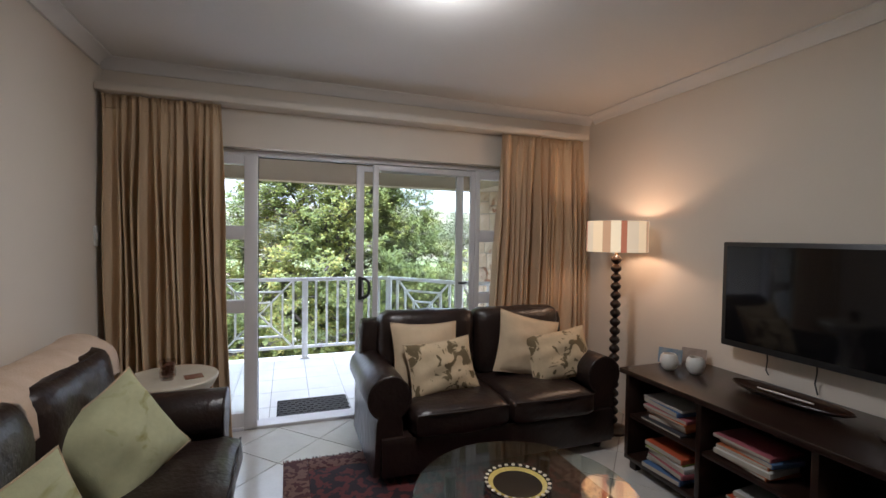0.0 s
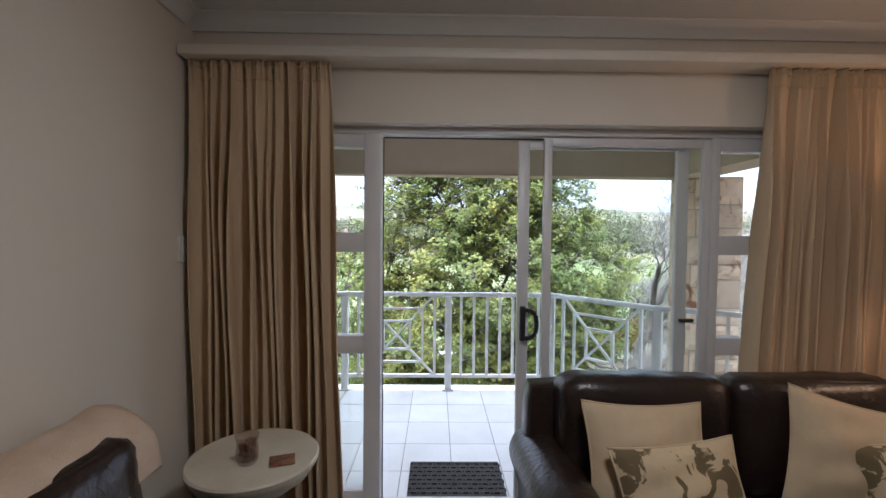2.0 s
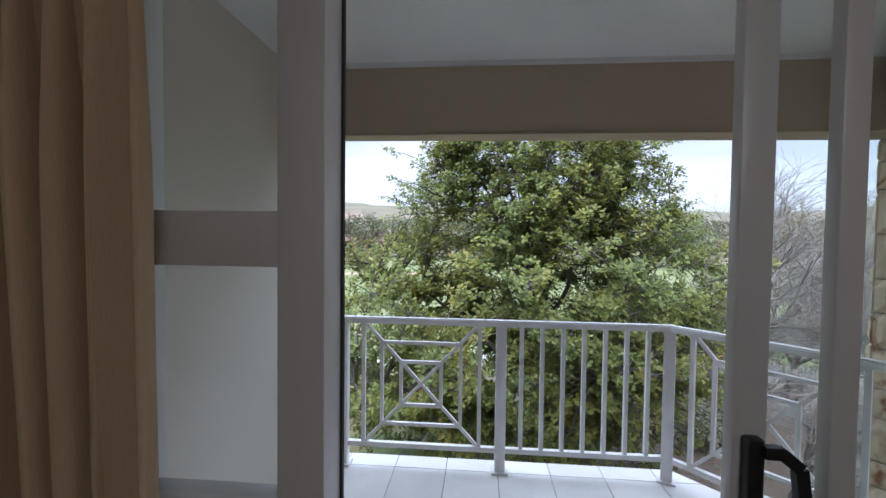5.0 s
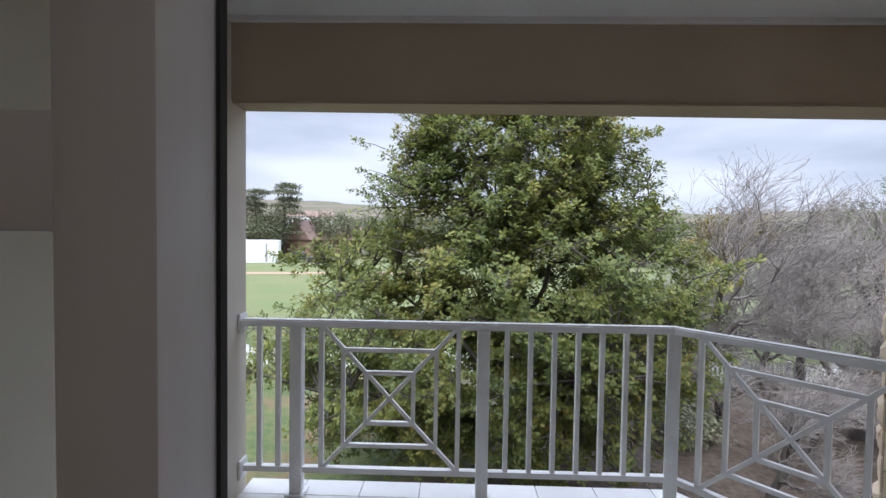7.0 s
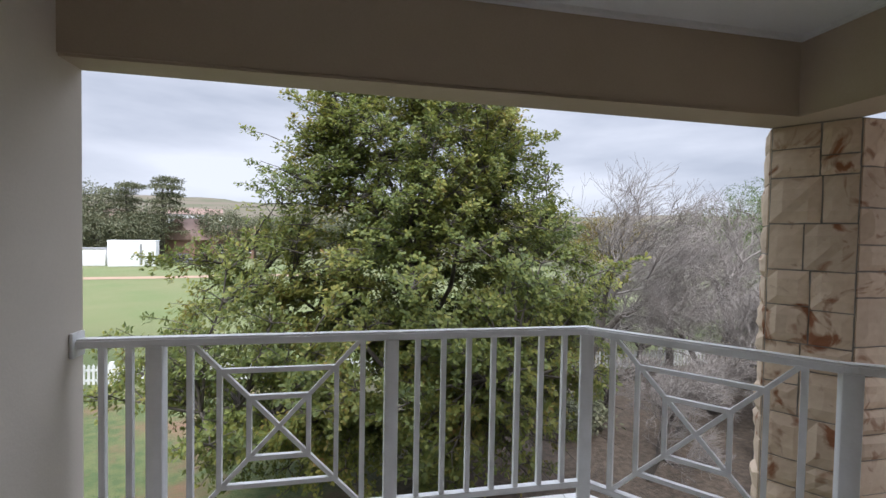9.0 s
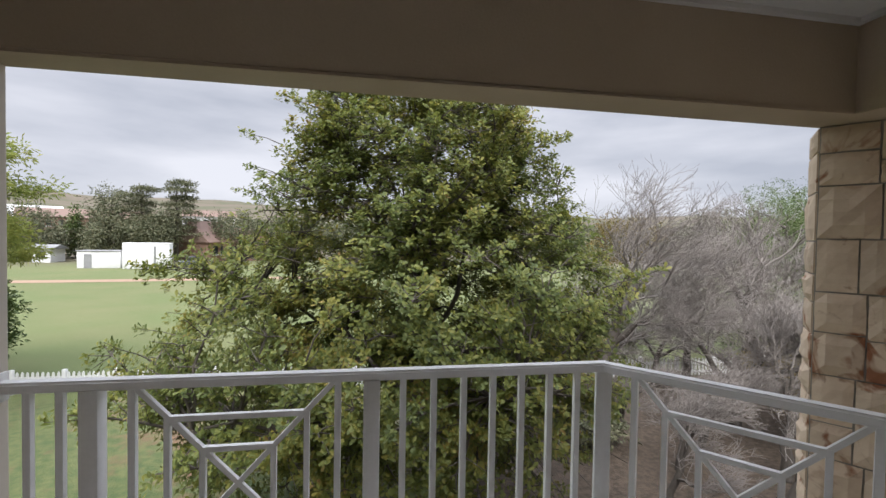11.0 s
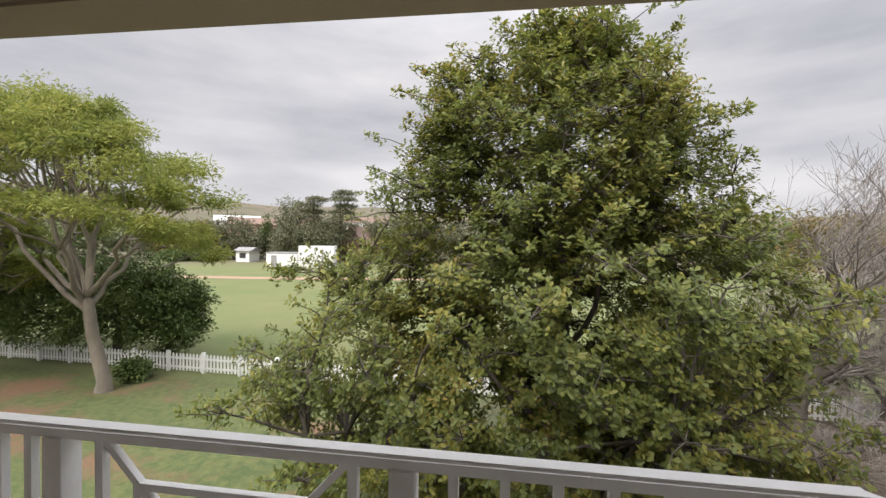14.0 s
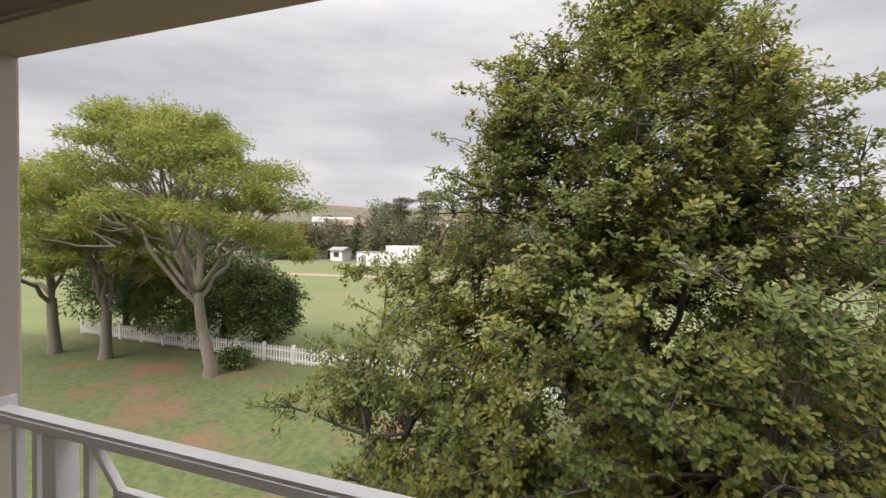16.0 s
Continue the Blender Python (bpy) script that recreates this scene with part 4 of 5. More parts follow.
floor_lamp = thing("floor_lamp", (2.86, 5.36, 0.0), "floor lamp with dark turned beads and a striped drum shade", "floor lamp")
part("base", lathe(bmesh.new(), [(0.0, 0.0), (0.12, 0.0), (0.125, 0.02), (0.06, 0.045), (0.03, 0.05)], 32), M_DARKWOOD, floor_lamp)
z = 0.05
while z < 1.33:
    prof = [(0.014, 0)] + [(0.014 + 0.026 * math.sin(math.pi * k / 10), 0.07 * k / 10) for k in range(1, 10)] + [(0.014, 0.07)]
    part("bead", lathe(bmesh.new(), prof, 20, (0, 0, z)), M_DARKWOOD, floor_lamp)
    z += 0.07
part("neck", lathe(bmesh.new(), [(0.012, 1.37), (0.012, 1.47)], 12), M_BRASS, floor_lamp)
bm = bmesh.new()
seg = 64
ring = [[bm.verts.new((r * math.cos(2 * math.pi * k / seg), r * math.sin(2 * math.pi * k / seg), zz)) for k in range(seg)] for r, zz in ((0.225, 1.405), (0.225, 1.64), (0.221, 1.64), (0.221, 1.405))]
for a, b in zip(ring, ring[1:] + ring[:1]):
    for k in range(seg):
        bm.faces.new((a[k], a[(k + 1) % seg], b[(k + 1) % seg], b[k]))
part("shade", bm, M_SHADE, floor_lamp, "striped cream and rust drum shade, lit from inside")
ceiling_lamp = thing("ceiling_light", (1.09, 4.45, CEIL), "round flush ceiling light, switched on", "ceiling light")
part("dome", lathe(bmesh.new(), [(0.0, -0.085), (0.06, -0.078), (0.11, -0.055), (0.135, -0.02), (0.137, -0.008)], 32), M_DOME, ceiling_lamp, "glowing opal glass dome").visible_shadow = False
part("rim", lathe(bmesh.new(), [(0.15, -0.012), (0.15, 0.0), (0.135, 0.0), (0.137, -0.012)], 32), M_ALU, ceiling_lamp)

coffee = thing("coffee_table", (1.36, 4.13, 0.012), "round glass coffee table on dark wooden legs", "coffee table")
part("tabletop", lathe(bmesh.new(), [(0.0, 0.44), (0.455, 0.44), (0.46, 0.446), (0.455, 0.452), (0.0, 0.452)], 64), M_TABLEGLASS, coffee, "clear round glass top").visible_shadow = False
part("shelf", lathe(bmesh.new(), [(0.0, 0.17), (0.33, 0.17), (0.335, 0.18), (0.33, 0.19), (0.0, 0.19)], 48), M_DARKWOOD, coffee)
for k in range(4):
    a = radians(45 + 90 * k)
    part("leg", tube(bmesh.new(), [(0.35 * math.cos(a), 0.35 * math.sin(a), 0.0), (0.33 * math.cos(a), 0.33 * math.sin(a), 0.2), (0.34 * math.cos(a), 0.34 * math.sin(a), 0.44)], 0.025, 10), M_DARKWOOD, coffee)
plate = thing("plate", (1.345, 4.175, 0.464), "patterned plate in yellow, black and green rings", "plate")
PLATE_INKS = [((0.0, 0.045), (0.20, 0.05, 0.02)), ((0.045, 0.075), (0.62, 0.45, 0.10)), ((0.075, 0.10), (0.30, 0.42, 0.22)), ((0.10, 0.122), (0.70, 0.55, 0.16)), ((0.122, 0.14), (0.03, 0.025, 0.02))]
for (r0, r1), c in PLATE_INKS:
    m_ring = material("plate_glaze", c, tuple(k * 0.8 for k in c), 0.2, 30, 0.02)
    def height(r):
        return 0.004 + max(0, r - 0.08) * 0.35
    part("ring", lathe(bmesh.new(), [(r0, height(r0) - 0.004), (r1, height(r1) - 0.004), (r1, height(r1) + 0.003), (r0, height(r0) + 0.003), (r0, height(r0) - 0.0041)] if r0 else [(0.0, 0.0), (r1, 0.0), (r1, 0.007), (0.0, 0.007)], 48), m_ring, plate)
m_tooth = M_CREAMWOOD
for k in range(26):
    a = 2 * math.pi * k / 26
    part("scallop", lathe(bmesh.new(), [(0.0, 0.0), (0.009, 0.0), (0.008, 0.003), (0.0, 0.0035)], 8, (0.131 * math.cos(a), 0.131 * math.sin(a), 0.0255)), m_tooth, plate)

rug = thing("rug", (1.32, 4.5, -0.001), "dark red woven oriental rug with a fringe", "rug")
part("field", bx(-0.75, 0.75, -0.95, 0.95, 0.0, 0.012, bevel=0.003), M_RUG, rug)
bm = bmesh.new()
for x0, x1, y0, y1 in ((-0.90, -0.75, -1.10, 1.10), (0.75, 0.90, -1.10, 1.10), (-0.749, 0.749, -1.10, -0.95), (-0.749, 0.749, 0.95, 1.10)):
    box(bm, x0, x1, y0, y1, 0.0, 0.0115, 0.003)
part("border", bm, M_RUGMARK, rug)
bm = bmesh.new()
rf = random.Random(5)
for k in range(150):
    x = -0.9 + 1.8 * k / 149
    bar(bm, (x, 1.10, 0.006), (x + rf.uniform(-0.012, 0.012), 1.10 + rf.uniform(0.02, 0.04), 0.003), 0.006, 0.004)
tagged(part("fringe", bm, M_RUG, rug), kind="stuff")

mat = thing("door_mat", (0.665, 6.63, BFLOOR + 0.012), "black rubber honeycomb door mat on the balcony tiles", "door mat")
bm = bmesh.new()
for y in np.linspace(-0.195, 0.195, 9):
    box(bm, -0.30, 0.30, y - 0.012, y + 0.012, 0.0, 0.010)
for k, x in enumerate(np.linspace(-0.29, 0.29, 19)):
    for j in range(8):
        y0 = -0.195 + j * 0.04875
        s = 0.012 if (j + k) % 2 else -0.0
        box(bm, x + s - 0.007, x + s + 0.007, y0 + 0.012, y0 + 0.03675, 0.0, 0.0095)
part("grid", bm, M_MAT, mat, smooth=False)
part("rim", bx(-0.305, 0.305, -0.208, 0.208, -0.004, 0.0025), M_MAT, mat)
switch = thing("light_switch", (WEST, 6.02, 1.478), "white wall light switch plate", "switch")
part("plate", bx(0.0, 0.010, -0.042, 0.042, -0.065, 0.065, bevel=0.003), M_WHITEPOT, switch)
part("rocker", bx(0.008, 0.016, -0.012, 0.012, -0.02, 0.02, bevel=0.002), M_WHITEPOT, switch)

# ---------------------------------------------------------------- outdoors: ground and distance
GROUND = -2.8


def ground_height(x, y):
    d = math.hypot(x, y)
    z = GROUND
    if d > 78:
        k = min(1.0, (d - 78) / 250)
        z += 9 * k * k * (3 - 2 * k)
    if d > 280:
        k = min(1.0, (d - 280) / 620)
        lift = 46 + 20 * noise.noise(Vector((x / 420, y / 420, 3))) - 14 * (x / max(d, 1)) + 9 * noise.noise(Vector((x / 120, y / 120, 7)))
        z += lift * k * k * (3 - 2 * k)
    if d > 1000:
        z -= min(1.0, (d - 1000) / 900) * 50
    return z


radii = [0.0] + [2.0 * 1.075 ** k for k in range(100)]
spokes = 144
gv = [(0, 0, GROUND)]
for r in radii[1:]:
    for k in range(spokes):
        a = 2 * math.pi * k / spokes
        x, y = r * math.cos(a), r * math.sin(a)
        gv.append((x, y, ground_height(x, y)))
gf = [(0, 1 + k, 2 + k, 1 + (k + 2) % spokes) for k in range(0, spokes, 2)]
for i in range(1, len(radii) - 1):
    for k in range(spokes):
        a, b = 1 + (i - 1) * spokes + k, 1 + (i - 1) * spokes + (k + 1) % spokes
        gf.append((a, a + spokes, b + spokes, b))
g_me = raw_mesh("ground", np.array(gv), np.array(gf), M_GROUND, True)
tagged(new("ground", g_me), "lawn, bare earth and mown field running to low hills", "ground", kind="structure")
bm = bmesh.new()
prev = None
for k in range(15):
    x = -70 + k * 5
    y = 49 + 0.10 * (x + 30) * 0.4 + 1.5 * math.sin(x / 14) + (x + 40) * 0.12
    pair = [bm.verts.new((x, y - 1.2, GROUND + 0.02)), bm.verts.new((x, y + 1.2, GROUND + 0.02))]
    if prev:
        bm.faces.new((prev[0], pair[0], pair[1], prev[1]))
    prev = pair
structure("road_path", bm, M_PATH, "bare dirt track along the field's far edge", "path")


# ---------------------------------------------------------------- trees
def tubes(lines, sides=6):
    """Tapered round limbs as arrays: each line is a list of (point, radius)."""
    V, F, n = [], [], 0
    for line in lines:
        pts = [Vector(p) for p, _ in line]
        for i, (p, r) in enumerate(line):
            way = (pts[min(i + 1, len(pts) - 1)] - pts[max(i - 1, 0)])
            way = way.normalized() if way.length > 1e-6 else Vector((0, 0, 1))
            s = way.cross(Vector((0.31, 0.83, 0.17))).normalized()
            t = s.cross(way)
            for k in range(sides):
                a = 2 * math.pi * k / sides
                V.append(pts[i] + (s * math.cos(a) + t * math.sin(a)) * r)
        for i in range(len(line) - 1):
            for k in range(sides):
                a, b = n + i * sides + k, n + i * sides + (k + 1) % sides
                F.append((a, b, b + sides, a + sides))
        n += len(line) * sides
    return np.array([tuple(v) for v in V]), np.array(F)


def bent(p, q, r0, r1, steps, rnd, wave=0.12, lift=0.0):
    p, q = Vector(p), Vector(q)
    L = (q - p).length
    out = []
    for i in range(steps + 1):
        k = i / steps
        o = Vector((rnd.uniform(-1, 1), rnd.uniform(-1, 1), rnd.uniform(-1, 1))) * wave * L * 0.35 * math.sin(math.pi * k)
        c = p.lerp(q, k) + o + Vector((0, 0, lift * L * math.sin(math.pi * k)))
        out.append((c, r0 + (r1 - r0) * k))
    return out


def leaves(rs, centres, each, spread, length, width, flat=0.35, fold=0.25):
    """Folded pointed leaves in small bunches round the centres."""
    n = len(centres) * each
    c = np.repeat(np.asarray(centres), each, axis=0)
    way = rs.normal(size=(n, 3))
    way[:, 2] = way[:, 2] * 0.6 + 0.15
    way /= np.linalg.norm(way, axis=1)[:, None]
    base = c + way * spread * rs.uniform(0.15, 1.0, (n, 1))
    up = rs.normal(size=(n, 3)) * flat + np.array([0, 0, 1.0])
    side = np.cross(way, up)
    side /= np.linalg.norm(side, axis=1)[:, None] + 1e-9
    nor = np.cross(side, way)
    L = length * rs.uniform(0.6, 1.25, (n, 1))
    W = width * rs.uniform(0.7, 1.2, (n, 1))
    tip = base + way * L - np.array([0, 0, 1.0]) * L * 0.18
    mid = base + way * L * 0.55
    v = np.stack([base, mid - side * W / 2 + nor * W * fold, tip, mid + side * W / 2 + nor * W * fold], 1).reshape(-1, 3)
    i = np.arange(n) * 4
    f = np.concatenate([np.stack([i, i + 2, i + 1], 1), np.stack([i, i + 3, i + 2], 1)])
    return v, f


def add_part(name, v, f, mat, parent, label="", smooth=False):
    ob = new(name, raw_mesh(name, v, f, mat, smooth))
    ob.parent = parent
    return tagged(ob, label)


def rosettes(rs, centres, facing, each, length, width):
    """Whorls of obovate leaves, each whorl spread round its own facing direction."""
    n = len(centres) * each
    c, d = np.repeat(np.asarray(centres), each, axis=0), np.repeat(np.asarray(facing), each, axis=0)
    d = d + rs.normal(0, 0.30, (n, 3))
    d /= np.linalg.norm(d, axis=1)[:, None]
    way = np.cross(d, rs.normal(size=(n, 3)))
    way /= np.linalg.norm(way, axis=1)[:, None] + 1e-9
    way = way + d * rs.uniform(-0.15, 0.75, (n, 1))
    way /= np.linalg.norm(way, axis=1)[:, None]
    side = np.cross(way, d)
    side /= np.linalg.norm(side, axis=1)[:, None] + 1e-9
    nor = np.cross(side, way)
    L, W = length * rs.uniform(0.6, 1.2, (n, 1)), width * rs.uniform(0.75, 1.2, (n, 1))
    base = c - d * rs.uniform(0.0, 0.10, (n, 1)) + way * 0.012
    rim = [base]
    for along, across, lift in ((0.35, -0.33, 0.06), (0.74, -0.5, 0.10), (1.0, 0.0, -0.10), (0.74, 0.5, 0.10), (0.35, 0.33, 0.06)):
        rim.append(base + way * L * along + side * W * across + nor * W * lift)
    v = np.stack(rim, 1).reshape(-1, 3)
    i = np.arange(n) * 6
    f = np.concatenate([np.stack([i, i + a, i + b], 1) for a, b in ((1, 2), (2, 3), (3, 4), (4, 5))])
    return v, f


def broad_tree():
    """The oak before the balcony; its own place is the foot of the trunk."""
    ob = thing("oak_tree", (1.75, 13.7, GROUND), "broad green oak tree close to the balcony, leaves turning yellow", "tree")
    rnd, rs = random.Random(8), np.random.RandomState(8)
    at_z = [0.6, 1.3, 2.0, 2.65, 3.3, 3.8, 4.1, 4.4, 4.8, 5.3, 5.8, 6.15, 6.6, 6.95, 7.2]
    west = [2.5, 3.9, 4.4, 4.4, 4.15, 4.4, 3.3, 2.8, 2.75, 2.75, 2.6, 2.25, 1.7, 1.15, 0.4]
    east = [1.7, 2.2, 2.45, 2.75, 3.1, 3.15, 2.9, 2.5, 2.0, 2.0, 1.85, 1.35, 1.15, 0.75, 0.2]

    def crown_point(a, z, k):
        l, r = float(np.interp(z, at_z, west)), float(np.interp(z, at_z, east))
        lump = 1.0 + 0.42 * noise.noise(Vector((math.cos(a) * 1.9, math.sin(a) * 1.9, z * 1.1)))
        return Vector((math.cos(a) * (r if math.cos(a) > 0 else l) * k * lump, math.sin(a) * 0.33 * (l + r) * k * lump - 0.15, z))

    def lead_at(z):
        return Vector((0.02 - 0.035 * z + 0.05 * math.sin(z * 1.3), 0.04 * math.sin(z * 0.9), z))

    lines = [[(lead_at(0.6 * k), 0.15 * (1 - k / 13) ** 0.9 + 0.010) for k in range(13)]]
    mains = []
    for a, z0, z1, k in ((0.2, 1.6, 3.9, 0.75), (3.0, 1.3, 3.7, 0.72), (4.4, 1.9, 4.3, 0.7), (1.4, 2.2, 4.4, 0.7), (5.5, 2.4, 5.0, 0.75), (3.5, 2.7, 5.5, 0.72), (0.6, 3.1, 6.0, 0.75), (2.4, 3.5, 6.3, 0.7), (5.0, 1.2, 2.4, 0.75), (3.9, 1.0, 2.0, 0.78), (0.0, 1.3, 2.6, 0.8), (2.2, 1.5, 2.8, 0.7)):
        limb = bent(lead_at(z0), crown_point(a, z1, k), 0.055 if z0 < 3 else 0.038, 0.016, 8, rnd, 0.10, 0.05)
        lines.append(limb)
        mains += [p for p, _ in limb[3:]]
    mains += [lead_at(z) for z in (4.4, 5.0, 5.6, 6.2, 6.7)]
    spots, ways = [], []
    heart = Vector((-0.5, -0.1, 2.6))

    def sprig(p, q, whorls, loose):
        """A twig from p to q with whorls of leaves along its outer part."""
        lines.append(bent(p, q, 0.009, 0.003, 3, rnd, 0.14))
        for j in range(whorls):
            s = 1 - 0.5 * j / max(1, whorls)
            c = p.lerp(q, s) + Vector((rnd.gauss(0, 1), rnd.gauss(0, 1), rnd.gauss(0, 1))) * loose
            spots.append(tuple(c))
            w = (c - heart).normalized() * 0.7 + Vector((0, -0.15, 0.55))
            ways.append(tuple(w.normalized()))

    for k in range(640):
        z = 0.7 + 6.5 * ((k + 0.5) / 560) ** 1.25 if k < 560 else rnd.uniform(1.5, 3.6)
        a = k * 2.39996 + rnd.uniform(-0.3, 0.3)
        outer = k % 3 != 0 and k < 560
        q = crown_point(a, z, rnd.uniform(0.78, 1.0) if outer else rnd.uniform(0.35, 0.7))
        if z < 1.8 and q.x > 0.2 and rnd.random() < 0.5:
            continue
        near = min(mains, key=lambda m: (m - q).length + 0.6 * max(0.0, m.z - q.z))
        bough = bent(near, q, 0.022, 0.009, 5, rnd, 0.12, 0.04)
        lines.append(bough)
        way = (q - near).normalized()
        for j in range(15):
            o = bough[rnd.choice((2, 3, 4, 5, 5))][0]
            t = o + (way * rnd.uniform(-0.1, 0.6) + Vector((rnd.uniform(-1, 1), rnd.uniform(-1, 1), rnd.uniform(-0.45, 0.7)))) * rnd.uniform(0.22, 0.46)
            sprig(o, t, 3, 0.06)
    for k in range(75):
        z = rnd.uniform(2.4, 7.1)
        a = rnd.uniform(0, 2 * math.pi)
        p, q = crown_point(a, z, 0.86), crown_point(a, z, 1.0)
        q += (q - p).normalized() * rnd.uniform(0.1, 0.4) + Vector((0, 0, rnd.uniform(0.1, 0.3)))
        sprig(p, q, 7, 0.02)
    for k in range(34):
        a = rnd.uniform(-1.2, 0.6)
        p = Vector((rnd.uniform(-0.2, 0.6), 0, rnd.uniform(1.4, 2.6)))
        q = p + Vector((2.6 * math.cos(a), 2.2 * math.sin(a) - 0.5, rnd.uniform(-1.0, 0.4)))
        lines.append(bent(p, q, 0.02, 0.005, 6, rnd, 0.2, 0.1))
    v, f = tubes(lines, 5)
    add_part("trunk", v, f, M_BARK, ob, "dark forked trunk and limbs", True)
    v, f = rosettes(rs, spots, ways, 9, 0.078, 0.040)
    add_part("crown", v, f, L_OAK, ob, "whorls of small lobed green leaves, some turning yellow")
    return ob


broad_tree()


def feathery_tree(at, height, spread, seed, label, lean=0.0, clumps=30, each=1500, mat=None):
    """An open tree of pale limbs with flat layers of fine leaves."""
    ob = thing("feathery_tree", at, label, "tree", "feathery trees")
    rnd, rs = random.Random(seed), np.random.RandomState(seed)
    fork = height * 0.30
    lines = [[((0, 0, 0), 0.24), ((0.02, 0, 0.3), 0.19), ((0.0 + lean * 0.2, 0, fork * 0.6), 0.165), ((lean * 0.3, 0, fork), 0.15)]]
    cs = []
    for k in range(clumps):
        a = k * 2.39996 + rnd.uniform(-0.3, 0.3)
        u = math.sqrt((k + 0.5) / clumps)
        r = spread * u * rnd.uniform(0.85, 1.05)
        z = height * (0.98 - 0.36 * u ** 2.0) + rnd.uniform(-1.3, 0.4) * (0.3 + u)
        q = Vector((lean + r * math.cos(a), 0.7 * r * math.sin(a), z))
        cs.append(q)
        p = Vector((lean * 0.3, 0, fork * rnd.uniform(0.85, 1.05)))
        m = p.lerp(q, 0.5) + Vector((rnd.uniform(-0.4, 0.4), rnd.uniform(-0.4, 0.4), 0.35))
        if k < 3 or k % 11 == 0:
            lines.append(bent(p, m, 0.085, 0.05, 4, rnd, 0.25)[:-1] + bent(m, q, 0.05, 0.012, 4, rnd, 0.16))
        else:
            near = min(cs[:-1], key=lambda c: (c - q).length)
            lines.append(bent(p.lerp(near, 0.55), q, 0.04, 0.012, 5, rnd, 0.18, -0.05))
    v, f = tubes(lines, 8)
    add_part("trunk", v, f, M_PALEBARK, ob, "pale grey forked trunk and limbs", True)
    pts = []
    for c in cs:
        R = rnd.uniform(0.38, 0.72) * spread / 5.2
        for j in range(3):
            o = c + Vector((rnd.uniform(-1, 1), rnd.uniform(-1, 1), rnd.uniform(-0.25, 0.2))) * R * 0.9
            n = each // 24
            d = rs.normal(size=(n, 3))
            d /= np.linalg.norm(d, axis=1)[:, None]
            d *= rs.uniform(0.3, 1, (n, 1)) ** 0.5
            pts.append(np.array(o) + d * np.array([R * 0.9, R * 0.9, R * 0.5]) - np.array([0, 0, 0.35]) * (d[:, :1] ** 2 + d[:, 1:2] ** 2) * R)
    v, f = leaves(rs, np.concatenate(pts), 8, 0.17, 0.17, 0.036, 0.5)
    add_part("crown", v, f, mat or L_FEATHER, ob, "layers of fine yellow-green leaves")
    return ob


feathery_tree((-10.13, 17.72, GROUND), 8.5, 5.0, 4, "spreading feathery yellow-green tree with a pale forked trunk", -1.7, 84, 760)
feathery_tree((-17.4, 17.6, GROUND), 6.6, 4.4, 6, "smaller feathery yellow-green tree by the fence", -0.5, 46, 700)
feathery_tree((-15.0, 17.8, GROUND), 5.6, 3.0, 9, "small feathery green tree by the fence", 0.2, 28, 700)


def bushy(name, at, R, H, seed, mat, n, size, label, category="tree", group="", base=0.15, trunk=True, shape=(1, 1)):
    """A leafy round-headed tree or shrub made of loose leaf bunches."""
    ob = thing(name, at, label, category, group)
    rs, rnd = np.random.RandomState(seed), random.Random(seed)
    if trunk:
        lines = [bent((0, 0, 0), (0, 0, H * 0.75), R * 0.07 + 0.02, 0.02, 5, rnd, 0.06)]
        for k in range(7):
            a = k * 2.4
            lines.append(bent((0, 0, H * (0.2 + 0.07 * k)), (R * 0.75 * math.cos(a), R * 0.75 * math.sin(a), H * (0.45 + 0.06 * k)), R * 0.03 + 0.008, 0.006, 4, rnd, 0.15))
        v, f = tubes(lines, 5)
        add_part("trunk", v, f, M_BARK, ob, smooth=True)
    pts = []
    while len(pts) < n:
        d = Vector(rs.normal(size=3)).normalized()
        k = rs.uniform(0.15, 1) ** 0.4
        lump = 1 + 0.55 * noise.noise(d * 2.2 + Vector((seed, 0, 0)))
        z = H * (base + (1 - base) * (0.5 + 0.5 * d.z * k * min(lump, 1.05)))
        taper = 1 if shape[0] == 1 else (1 - (z / H) ** shape[1]) * 0.9 + 0.1
        p = Vector((d.x * R * k * lump * taper, d.y * R * k * lump * taper, z))
        if noise.noise(p * (2.2 / R) + Vector((seed, 3, 1))) > -0.18:
            pts.append(tuple(p))
    v, f = leaves(rs, pts, 8, size * 1.6, size, size * 0.5)
    add_part("crown", v, f, mat, ob)
    return ob


for k, (x, y, R, H) in enumerate(((-12.6, 20.6, 2.2, 3.9), (-10.6, 20.6, 1.3, 3.1), (-15.0, 20.8, 2.4, 3.6), (-18.6, 21.0, 2.2, 4.2), (-10.1, 18.7, 0.32, 0.55))):
    bushy("dark_tree", (x, y, GROUND), R, H, 20 + k, L_DARK, 1500 if R > 1 else 160, 0.15, "dense dark green tree behind the white fence", "tree", "dark trees", 0.12)


